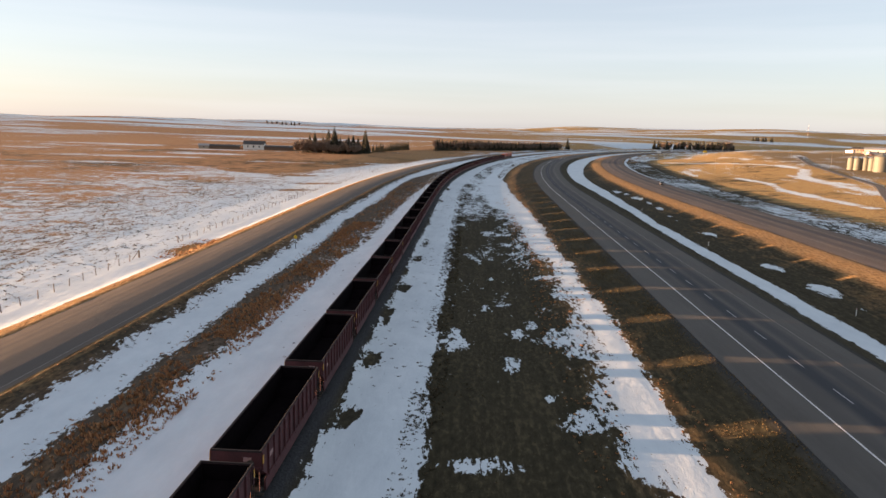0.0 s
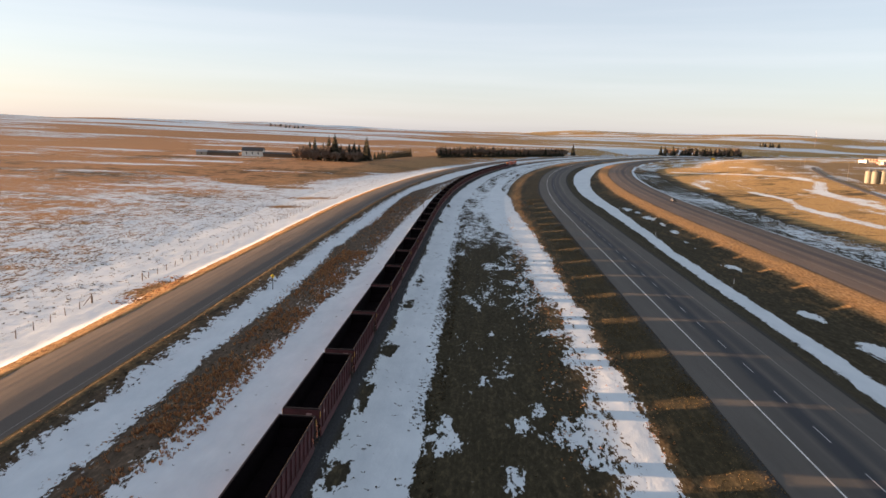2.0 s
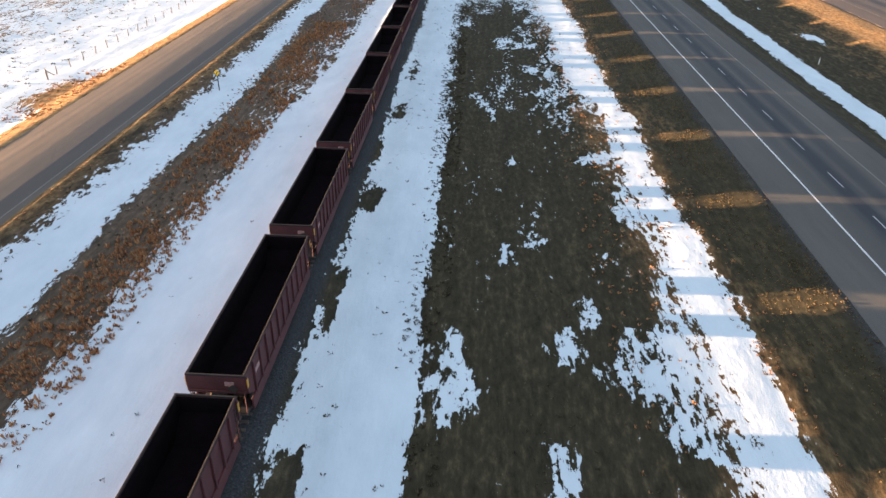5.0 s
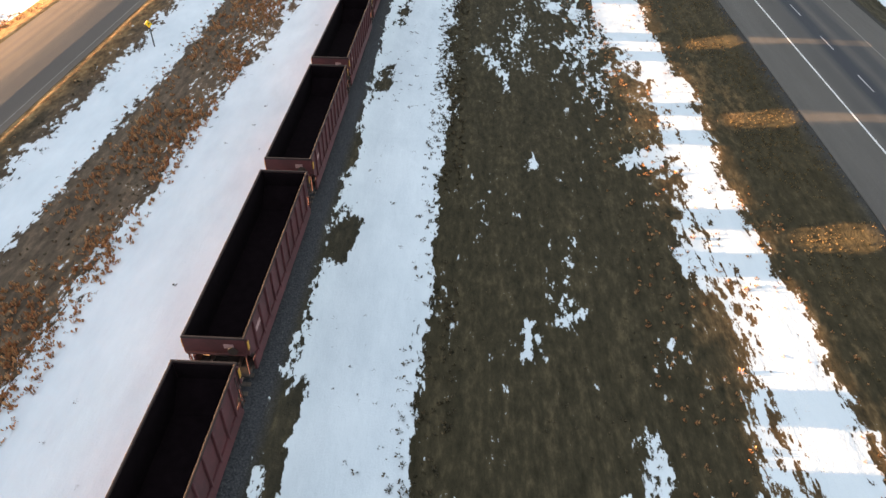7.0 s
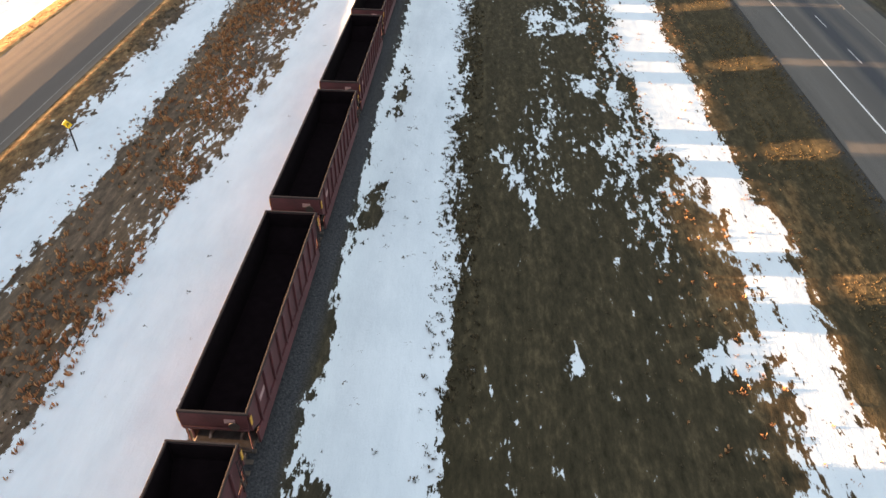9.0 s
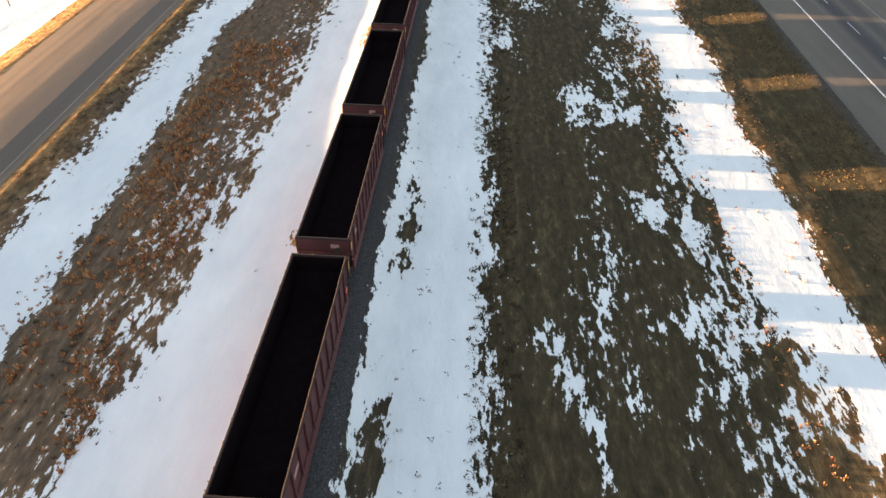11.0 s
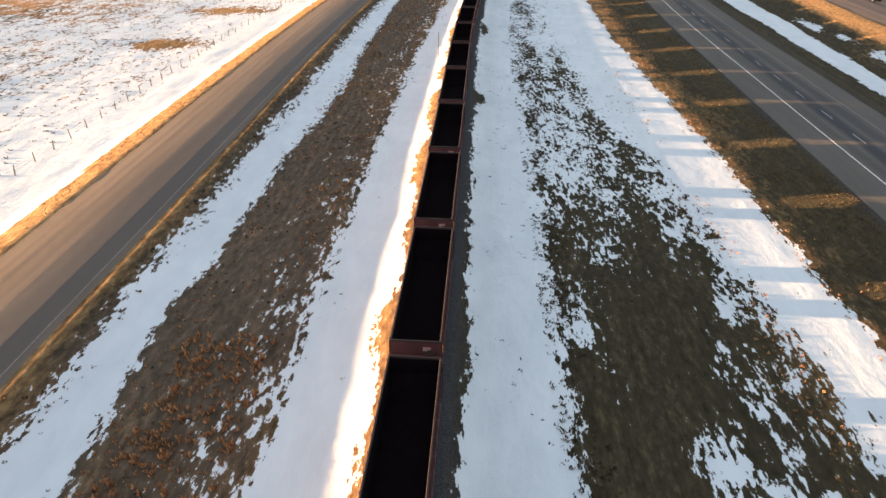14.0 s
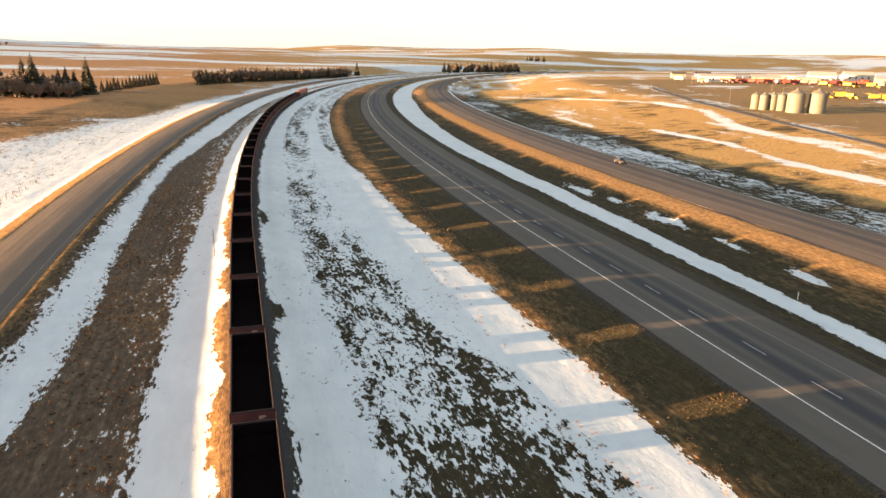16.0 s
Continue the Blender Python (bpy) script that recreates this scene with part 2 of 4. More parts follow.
def make_asphalt(name, light, tint, dark_bands, band_tone=(0.36, 0.4, 0.48)):
    """Worn asphalt; the list holds u, width and depth of wheel tracks and painted shade."""
    m, n, l, b = material(name, 0.85)
    pos = n.new("ShaderNodeTexCoord").outputs["Object"]
    a = n.new("ShaderNodeAttribute")
    a.attribute_name = "u"
    blot = noise_node(n, l, 0.5, 4, pos, 0.6, (1, 0.08, 1))
    grain = noise_node(n, l, 14, 3, pos, 0.7)
    f = calc(n, l, "ADD", calc(n, l, "MULTIPLY", blot, 0.65), calc(n, l, "MULTIPLY", grain, 0.35))
    col = ramp(n, l, f, (0.3, tuple(c * light * 0.75 for c in tint)), (0.7, tuple(c * light * 1.2 for c in tint)))
    for where, width, deep in dark_bands:
        dist = calc(n, l, "ABSOLUTE", calc(n, l, "SUBTRACT", a.outputs["Fac"], where))
        dist = calc(n, l, "ADD", dist, calc(n, l, "MULTIPLY", calc(n, l, "SUBTRACT", blot, 0.5), width * 0.6))
        k = ramp(n, l, calc(n, l, "DIVIDE", dist, width), (0.35, (deep,) * 3), (1.0, (0, 0, 0)))
        col = mix(n, l, k, col, tuple(c * light for c in band_tone))
    l.new(col, b.inputs["Base Color"])
    b.inputs["Specular IOR Level"].default_value = 0.15
    relief(n, l, b, grain, 0.9, 0.03)
    return m


M_GROUND = make_ground_material()
# tan tint paints low sunlight; the wide band at -28.2 paints the crown's shade
M_ROAD_W = make_asphalt("old_road_asphalt", 0.172, (1.0, 0.77, 0.57), [(-28.2, 3.8, 0.75), (-31.8, 0.5, 0.3), (-33.2, 0.4, 0.35), (-34.3, 0.4, 0.3)], (0.5, 0.46, 0.43))
M_ROAD_1 = make_asphalt("highway_asphalt", 0.1, (1.0, 0.93, 0.83), [(48.9, 1.5, 0.9), (51.6, 1.2, 0.55), (46.6, 0.9, 0.2)])
M_ROAD_2 = make_asphalt("far_highway_asphalt", 0.11, (1.15, 0.9, 0.74), [(99.0, 1.6, 0.7), (94.4, 1.4, 0.4)])
M_LINE = plain("worn_road_paint", (0.6, 0.6, 0.58), 0.7, 0, 1.5, 0.25)
M_LINE_FAR = plain("faded_road_paint", (0.2, 0.18, 0.16), 0.8, 0, 1.5, 0.3)
M_DASH = plain("faded_lane_paint", (0.33, 0.33, 0.33), 0.75, 0, 1.5, 0.35)
M_STEEL = plain("rail_steel", (0.16, 0.11, 0.09), 0.4, 0.8, 2, 0.3)
M_TIE = plain("old_timber_ties", (0.09, 0.07, 0.055), 0.9, 0, 3, 0.4)
M_RED = plain("oxide_red_car_paint", (0.062, 0.0135, 0.0155), 0.75, 0, 0.9, 0.45)
M_RIM = plain("worn_rim_steel", (0.014, 0.007, 0.007), 0.85, 0, 2, 0.4)
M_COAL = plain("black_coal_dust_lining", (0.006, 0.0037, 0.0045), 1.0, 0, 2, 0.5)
M_BOGIE = plain("grimy_bogie_iron", (0.05, 0.04, 0.035), 0.7, 0.4, 4, 0.4)
M_PLATE = plain("pale_stencil_paint", (0.32, 0.2, 0.19), 0.7, 0, 5, 0.3)
M_OCHRE = plain("grimy_yellow_reflector", (0.45, 0.24, 0.03), 0.6, 0, 3, 0.3)
M_YELLOW = plain("reflective_yellow", (0.85, 0.55, 0.02), 0.5, 0, 3, 0.1)
M_BLACK = plain("black_paint", (0.015, 0.015, 0.015), 0.6, 0, 3, 0.2)
M_WOODPOST = plain("weathered_post_wood", (0.13, 0.095, 0.07), 0.9, 0, 5, 0.4)
M_GALV = plain("galvanised_steel", (0.4, 0.4, 0.39), 0.45, 0.7, 2, 0.2)


# ---- mesh helpers ----
def part(name, bm, mat, parent, label=""):
    me = bpy.data.meshes.new(name)
    bm.to_mesh(me)
    bm.free()
    me.materials.append(mat)
    ob = new(name, me)
    ob.parent = parent
    return tagged(ob, label)


def share(name, me, parent, m=None):
    ob = new(name, me)
    ob.parent = parent
    if m is not None:
        ob.matrix_basis = m
    return ob


def base(name, m, label, category, group="", kind=""):
    ob = new(name)
    ob.empty_display_size = 0.3
    ob.matrix_basis = m
    return tagged(ob, label, category, group, kind)


def box(bm, x0, x1, y0, y1, z0, z1, bevel=0.0):
    made = bmesh.ops.create_cube(bm, size=1)["verts"]
    bmesh.ops.transform(bm, verts=made, matrix=Matrix.Translation(((x0 + x1) / 2, (y0 + y1) / 2, (z0 + z1) / 2)) @ Matrix.Diagonal((x1 - x0, y1 - y0, z1 - z0, 1)))
    if bevel:
        edges = list({e for v in made for e in v.link_edges})
        bmesh.ops.bevel(bm, geom=edges, offset=bevel, segments=1, affect="EDGES")
    return bm


def boxed(*size, bevel=0.0):
    return box(bmesh.new(), *size, bevel=bevel)


def rod(bm, a, b, r0, r1=None, n=8):
    a, b = Vector(a), Vector(b)
    made = bmesh.ops.create_cone(bm, cap_ends=True, segments=n, radius1=r0, radius2=r0 if r1 is None else r1, depth=(b - a).length)["verts"]
    bmesh.ops.transform(bm, verts=made, matrix=Matrix.Translation((a + b) / 2) @ (b - a).to_track_quat("Z", "Y").to_matrix().to_4x4())
    return bm


def mesh_from(name, verts, faces, mat, parent=None, smooth=False):
    me = bpy.data.meshes.new(name)
    me.from_pydata(verts, [], faces)
    me.materials.append(mat)
    if smooth:
        me.polygons.foreach_set("use_smooth", [True] * len(me.polygons))
    ob = new(name, me)
    ob.parent = parent
    return ob


def ground_z(x, y):
    return float(height(np.array([x], float), np.array([y], float))[0])


# ---- the ground: one sheet to the horizon ----
def steps(start, stop, first, grow, most):
    out, p, d = [], start, first
    while p < stop:
        out.append(p)
        p += d
        d = min(d * grow, most)
    return out + [stop]


HOLLOWS = [(151.4, 4.4, 4.2, 1.25), (131.2, 4.2, 4.0, 1.1), (103.0, 4.1, 3.4, 0.95), (70.3, 4.0, 2.2, 0.9), (54.8, 4.2, 1.8, 0.8), (88.5, 3.4, 4.0, 0.7), (115, 3.2, 2.5, 0.6), (146.5, 6.3, 0.6, 0.4), (240, 3.4, 3, 0.8), (290, 3.6, 5, 0.9),
           (136.5, 26.5, 2.4, 1.1), (138.2, 28.2, 1.1, 0.7), (149.5, 26.1, 3.6, 0.8), (144, 23.8, 2.8, 1.0), (128, 26.5, 3.4, 0.8)]
DRIFTS = [(78, 13.4, 2.6, 0.9), (70, 18.8, 1.4, 1.0), (48.3, 15.9, 1.2, 2.6), (57, 25, 3.0, 2.6), (97, 19, 1.4, 0.9), (95, 16.4, 1.6, 0.8), (87, 22.3, 1.6, 0.8), (134.7, 14.7, 2.5, 1.0), (115, 17.7, 0.9, 0.6), (105, 19.7, 0.9, 0.6),
          (166, 19.2, 2.2, 1.6), (171, 18.4, 2.5, 1.3), (138, 13.6, 2.0, 0.8), (133.5, 15.4, 2.6, 0.6), (130.5, 15.7, 1.5, 0.5), (152, 22, 2.5, 1.4), (62, 22, 1.5, 0.7)]


# broad tongues of snow on the turf and in the median: s, u, half length, half width
LOBES = [(115.5, 26.3, 1.8, 2.6), (103, 27.6, 3.0, 1.1), (81, 25.2, 4.0, 2.8), (76, 27, 3.5, 2.0), (83, 20.2, 2.4, 1.0), (72, 19.2, 2.0, 0.9), (79.5, 12.3, 4.5, 1.0), (60, 27.0, 4.0, 1.6), (49, 27.5, 4.0, 1.2),
         (166.5, 22.5, 2.0, 2.6), (170, 19.5, 1.6, 1.8), (184.8, 11.6, 4.5, 1.3), (188.6, 24.2, 4.0, 1.6), (168, 21.5, 3.0, 1.4), (149, 24.8, 2.2, 1.5), (139, 28.8, 2.5, 1.5), (216, 13.0, 6.0, 1.6),
         (308, 74.6, 10, 1.6), (176, 74.2, 5.0, 1.3), (134, 72.2, 5.0, 1.3), (114, 72.4, 4.5, 1.8), (101, 72.1, 1.5, 0.7), (294, 76.6, 6, 1.5), (273, 76.6, 7, 1.8), (258, 77.2, 3, 0.9), (253, 76.9, 3, 0.8), (237, 76.6, 4.5, 1.2), (205, 73.6, 1.5, 0.5), (216, 74.5, 2, 0.6)]


def build_ground():
    right = steps(110, 4700, 0.8, 1.035, 220)
    left = [-v for v in steps(75, 4700, 0.8, 1.035, 220)][::-1]
    xs = np.array(left[:-1] + list(np.arange(-75, 110, 0.7)) + right)
    fore = steps(330, 4700, 1.0, 1.022, 160)
    back = [-v for v in steps(-20, 3000, 2.0, 1.12, 300)][::-1]
    ys = np.array([v for v in back if v < 19.5] + list(np.arange(20, 330, 0.9)) + fore)
    X, Y = np.meshgrid(xs, ys)
    s, u = plan(X, Y)
    Z = height(X, Y)
    near = np.clip(1.5 - np.abs(u) / 160, 0.25, 1)
    # small unevenness, less on the track bed
    calm = np.interp(u, [-4, -3, 3, 4.5], [1, 0.25, 0.25, 1])
    calm = calm * np.interp(u, [-27, -25.8, -24.2, -23], [1, 0.15, 0.15, 1])
    calm = calm * np.interp(u, [23, 26, 33, 35], [1, 0.4, 0.4, 1])
    calm = np.where(on_road(u), 0.0, calm)
    Z = Z + (bumps(X, Y * 0.6, 5.0, 3, 2) * 0.06 + bumps(X, Y * 0.7, 1.7, 5, 2) * 0.05) * calm * near
    deep = np.zeros_like(u)
    for a, b in (ROAD_W, ROAD_1, ROAD_2):
        deep = np.maximum(deep, np.clip(np.minimum(u - a - 0.1, b - 0.1 - u) / 0.8, 0, 1))
    Z = Z - deep * 0.4
    # snow, dry grass and stone
    w = bumps(X, Y * 0.5, 9, 21, 3)
    w2 = bumps(X, Y * 0.6, 30, 25, 3)

    def band(a, b, soft=1.0, top=1.6):
        return np.clip(np.minimum(u - a, b - u) / soft, -2.0, top)
    snow = np.full_like(u, -2.0)
    stone = np.zeros_like(u)
    # west of the track
    snow = np.maximum(snow, band(np.interp(s, [60, 90, 115, 130, 143, 166, 210, 333], [-13.2, -12.3, -11.5, -10.3, -9.4, -8.8, -9.1, -7.6]) + w * 0.9, np.where(s > 145, -2.9 + bumps(X, Y * 0.5, 3.6, 91, 2) * 1.5, -2.4), np.where(u < -8, 1.8, 0.9)))
    snow = np.maximum(snow, band(-23.1 + w * 0.4, np.interp(s, [0, 78, 100, 120, 135, 165, 185, 217, 245, 303, 350, 450], [-17.6, -17.6, -18.2, -17.9, -17.6, -18.9, -19.2, -18.6, -17.9, -18.9, -20, -14]) + w * 0.9, np.where(u > -21, 1.2, 1.5)))
    snow = np.maximum(snow, band(-19.5, -8.5, 0.8, np.interp(u, [-18, -15.5, -11], [-1.0, -0.65, -0.2]) + 0.45 * np.clip(w2, -1, 1)))
    # east of the track
    edge = np.interp(s, [0, 60, 200, 300, 420], [11.5, 10.2, 10.0, 11.0, 9.0])
    snow = np.maximum(snow, band(2.9 + w * 0.35, edge + w * 0.8, np.where((u > 7) & (s > 120), 1.9, 0.7), 0.95))
    comb = bumps(u, s * 0.13, 2.2, 81, 2)
    turf = np.interp(s, [100, 150, 185, 225, 260, 330], [-0.85, -0.78, -0.55, -0.12, 0.0, 0.15]) + w2 * 0.35 + comb * np.interp(s, [130, 190], [0.15, 0.6])
    snow = np.maximum(snow, np.where((u > 9.5) & (u < 27), turf, -2))
    inner = np.interp(s, [40, 58, 70, 90, 97, 112, 126, 135, 143, 150, 160, 174, 205, 217, 236, 275, 324], [29, 27.8, 28.8, 29, 29.7, 29.9, 29.4, 29.2, 27.0, 26.6, 27.0, 27.6, 25.6, 24.2, 21.7, 18.4, 17.2])
    outer = np.interp(s, [40, 78, 90, 117, 136, 150, 173, 197, 212, 232, 267, 336, 392, 505], [32.6, 32.8, 33.4, 32.9, 33.3, 33.0, 33.1, 33.0, 32.7, 31.9, 31.2, 29.2, 23.5, 20.4])
    snow = np.maximum(snow, band(inner - 0.8 + w * 1.3, outer - 0.4 + w * 0.9, np.where(u < (inner + outer) / 2, 2.8, 1.1), np.interp(s, [60, 85, 105, 150, 175], [1.15, 1.1, 1.0, 0.8, 1.0]) + bumps(u, s * 0.25, 2.6, 83, 2) * 0.4))
    mixed = -np.interp(s, [118, 138, 165, 190], [1.4, 0.62, 0.64, 1.1]) + (u - 17) / 10 * 0.6 + comb * 0.6 + w * 0.3
    snow = np.where((u > 15) & (u < 27) & (s > 118) & (s < 190), np.maximum(snow, mixed), snow)
    # bare hollows beside the track, lying snow in the turf
    wf = bumps(X, Y * 0.6, 2.6, 71, 2)
    for py, pu, ly, lu in HOLLOWS:
        d = np.hypot((s - py) / ly, (u - pu) / (lu * 0.72)) - 1 + wf * 1.1
        snow = np.where(d < 0.8, np.minimum(snow, d * 1.6), snow)
    for py, pu, ly, lu in DRIFTS:
        d = 1 - np.hypot((s - py) / ly, (u - pu) / lu) + wf * 0.6
        snow = np.maximum(snow, np.clip(d * 1.3 - 0.25, -2, 0.15))
    for py, pu, ly, lu in LOBES:
        d = 1 - np.hypot((s - py) / ly, (u - pu) / lu) + wf * 0.55
        snow = np.maximum(snow, np.clip(d * 1.6 - 0.3, -2, 0.75 if pu > 40 else 0.22))
    # median and beyond
    snow = np.maximum(snow, band(np.interp(s, [0, 80, 200, 240, 310, 400, 600], [62, 62, 63.6, 65, 65.5, 62.5, 62]) + w * 0.4, np.interp(s, [0, 80, 200, 240, 310, 400, 600], [65.5, 66, 67.2, 69, 71.5, 70.5, 76]) + w * 0.7, 0.7))
    snow = np.maximum(snow, band(106.6, 109.2 + w * 0.6, 0.6, 0.9))
    snow = np.maximum(snow, band(110, 128, 3.0, -0.15 + w2 * 0.9))
    streak = bumps(X * 0.35 + Y * 0.1, Y, 26, 31, 3)
    lane = bumps(u, s * 0.16, 13, 61, 3)
    snow = np.maximum(snow, np.where(u > 116, np.maximum(lane * 3.0 - 1.25, streak * 2.6 - 1.7), -2))
    for mid, half, s0, s1 in ((np.interp(s, [300, 378, 432, 503, 559, 632, 705], [186, 192, 197, 219, 214, 180, 142]), 3.6, 290, 710),
                              (np.interp(s, [299, 336, 384, 431], [156, 156, 165, 162]), 2.4, 250, 440),
                              (np.interp(s, [532, 601, 745], [244, 247, 262]), 7.0, 500, 760),
                              (np.interp(s, [300, 398, 462, 549], [191, 216, 233, 241]), 2.5, 280, 560)):
        here = np.where((s > s0) & (s < s1), (half - np.abs(u - mid) + w * 1.6) / 2.0, -2)
        snow = np.maximum(snow, np.clip(here, -2, 0.7))
    # west field
    rim = (316 + 0.95 * (-79 - X) - Y) / 22 + w2 * 1.5
    thin = np.interp(u, [-320, -190, -120, -75, -46], [-1.0, -0.4, 0.0, 0.26, 0.62]) + w2 * 0.5
    fieldsnow = np.minimum(rim, thin)
    fieldsnow = np.maximum(fieldsnow, streak * 3.0 - np.interp(u, [-260, -120], [1.15, 1.7]))
    fieldsnow = np.maximum(fieldsnow, band(-46, -39.4 + w * 0.4, 1.0, 1.0))
    verge_snow = np.clip((u - np.interp(s, [180, 260, 330, 430, 600], [-46, -62, -84, -80, -50]) + w2 * 14) / 12, -2, 0.42)
    fieldsnow = np.maximum(fieldsnow, np.where((u < -39.4 + w * 0.4) & (s > 170), verge_snow, -2))
    gap = np.hypot((X + 54) / 5.0, (Y - 131) / 7.5)
    fieldsnow = np.minimum(fieldsnow, (gap - 1 + w * 0.3) * 1.6)
    for fs, fu, ls, lu in ((305, -58, 5, 9), (270, -58, 4, 7), (382, -107, 14, 24), (352, -80, 6, 14)):
        fieldsnow = np.minimum(fieldsnow, (np.hypot((s - fs) / ls, (u - fu) / lu) - 1 + w * 0.7) * 0.9)
    snow = np.where(u < -39.0, np.maximum(snow, fieldsnow), snow)
    # the far land: long streaks
    far = np.hypot(X, Y)
    long_streak = bumps(X * 0.3, Y, 150, 41, 4) + 0.35 * bumps(X * 0.5, Y, 60, 43, 2)
    k = np.clip((far - 800) / 400, 0, 1) * ((u < -60) | (u > 130))
    snow = snow * (1 - k) + k * (long_streak * 4.0 - 0.3)
    # low values at u 108 to 128 paint the far embankment's shadow as dark turf
    dry = np.interp(u, [-400, -60, -45, -38, -25.1, -24.5, -18, -11, -3.5, 3, 10, 22, 26, 31, 34, 40, 60, 79, 82, 104, 108, 128, 142, 400],
                    [0.75, 0.65, 0.6, 0.9, 0.5, 0.3, 0.16, 0.26, 0.75, 0.1, 0.03, 0.06, 0.26, 0.5, 0.25, 0.06, 0.06, 0.3, 0.95, 0.9, 0.15, 0.12, 0.85, 0.9])
    dry = dry + 0.08 * np.clip((185 - s) / 30, 0, 1) * ((u > -19.5) & (u < -10))
    dry = dry + w * 0.15 + np.where(u > 116, lane * 0.5, 0) + w2 * 0.2 * (u < -40) + np.clip((far - 600) / 300, 0, 1) * 0.45
    stone0 = np.clip((2.9 - np.abs(u + 0.05) + w * 0.15) / 0.3, 0, 1) * np.where(u < -1.6, 0.35, 1)
    stone = np.maximum(stone, stone0)
    stone = np.maximum(stone, 0.12 * np.clip((6.5 - u) / 1.0, 0, 1) * (u > 2))
    for edge_u in (ROAD_1[0], ROAD_1[1], ROAD_2[0], ROAD_2[1]):
        stone = np.maximum(stone, 0.75 * np.clip(1.3 - np.abs(u - edge_u) + w * 0.5, 0, 1))
    yard = np.clip((u - 215 - w2 * 12) / 15, 0, 1) * np.clip((s - 330) / 20, 0, 1) * np.clip((900 - s) / 40, 0, 1) * np.clip((520 - u) / 40, 0, 1)
    stone = np.maximum(stone, yard * 0.45)
    snow = np.where(yard > 0.5, np.maximum(snow - 0.7, bumps(X + Y * 0.5, Y * 1.4, 34, 95, 3) * 3.0 - 1.2), snow)
    Z = Z + 0.06 * np.clip(snow, 0, 1) * (np.abs(u) < 130)
    pale = np.clip(np.minimum(u - 33, 62 - u) / 2, 0, 1) * 0.8
    ruddy = np.clip(np.minimum(u + 25, -8 - u) / 2, 0, 1) * 0.85
    wild = np.clip(np.maximum(np.maximum((-58 - u) / 70, (u - 112) / 25), (s - 600) / 200), 0, 1)
    ny, nx = X.shape
    verts = np.stack([X, Y, Z], -1).reshape(-1, 3)
    i = np.arange(ny * nx).reshape(ny, nx)
    quads = np.stack([i[:-1, :-1], i[:-1, 1:], i[1:, 1:], i[1:, :-1]], -1).reshape(-1, 4)
    me = bpy.data.meshes.new("ground")
    me.vertices.add(len(verts))
    me.vertices.foreach_set("co", verts.ravel())
    me.loops.add(quads.size)
    me.loops.foreach_set("vertex_index", quads.ravel())
    me.polygons.add(len(quads))
    me.polygons.foreach_set("loop_start", np.arange(0, quads.size, 4))
    me.polygons.foreach_set("use_smooth", np.ones(len(quads), bool))
    me.update(calc_edges=True)
    me.materials.append(M_GROUND)
    for name, v in (("snow", snow), ("dry", dry), ("stone", stone), ("pale", pale), ("ruddy", ruddy), ("wild", wild), ("gold", np.maximum(np.clip((u - 112) / 25, 0, 1), np.clip((X + 200) / 500, 0, 1) * np.clip((far - 700) / 300, 0, 1)))):
        a = me.attributes.new(name, "FLOAT", "POINT")
        a.data.foreach_set("value", np.ascontiguousarray(v, dtype=np.float32).ravel())
    return tagged(new("ground", me), "snow-patched prairie of dry grass and dark turf", "ground", kind="structure")


GROUND = build_ground()


# ---- roads ----
def ribbon(name, mat, parent, u0, u1, s0, s1, lift, step=4.0, thick=0.25, crown=0.0):
    """A band of thickness that follows the track's curve."""
    n = max(1, int((s1 - s0) / step))
    verts, faces, us = [], [], []
    cols = 5
    for i in range(n + 1):
        s = s0 + (s1 - s0) * i / n
        for j in range(cols):
            u = u0 + (u1 - u0) * j / (cols - 1)
            x, y = place(s, u)
            z = ground_z(*place(s, min(max((u0 + u1) / 2, u0), u1))) + lift + crown * (1 - (2 * j / (cols - 1) - 1) ** 2)
            verts.append((x, y, z))
            us.append(u)
        for j in (0, cols - 1):
            x, y = place(s, u0 if j == 0 else u1)
            verts.append((x, y, verts[-1][2] - thick if j else verts[-cols][2] - thick))
            us.append(u0 if j == 0 else u1)
    w = cols + 2
    for i in range(n):
        a, b = i * w, (i + 1) * w
        for j in range(cols - 1):
            faces.append((a + j, a + j + 1, b + j + 1, b + j))
        faces.append((a + cols, a, b, b + cols))
        faces.append((a + cols - 1, a + cols + 1, b + cols + 1, b + cols - 1))
    ob = mesh_from(name, verts, faces, mat, parent)
    at = ob.data.attributes.new("u", "FLOAT", "POINT")
    at.data.foreach_set("value", np.array(us, dtype=np.float32))
    return ob


ROAD_END = 1900
road_w = tagged(ribbon("road_1", M_ROAD_W, None, *ROAD_W, -200, 1300, 0.0, crown=0.2), "old two-lane asphalt road with tan sunlight and shaded east half painted in", "road", kind="structure")
road_1 = tagged(ribbon("road_2", M_ROAD_1, None, *ROAD_1, -200, ROAD_END, 0.0, crown=0.16), "near highway carriageway of worn grey asphalt", "road", kind="structure")
road_2 = tagged(ribbon("road_3", M_ROAD_2, None, *ROAD_2, -200, ROAD_END, 0.0, crown=0.16), "far highway carriageway of worn grey asphalt", "road", kind="structure")


def marking(name, road, mat, u, s0, s1, width=0.14, crown=0.0):
    return ribbon(name, mat, road, u - width / 2, u + width / 2, s0, s1, crown + 0.008, min(6.0, s1 - s0), 0.004)


def crown_at(u, road, c=0.06):
    k = (2 * (u - road[0]) / (road[1] - road[0]) - 1)
    # the crown is built in four flat strips
    e = [0, 0.75 * c, c, 0.75 * c, 0]
    return float(np.interp((k + 1) * 2, range(5), e))


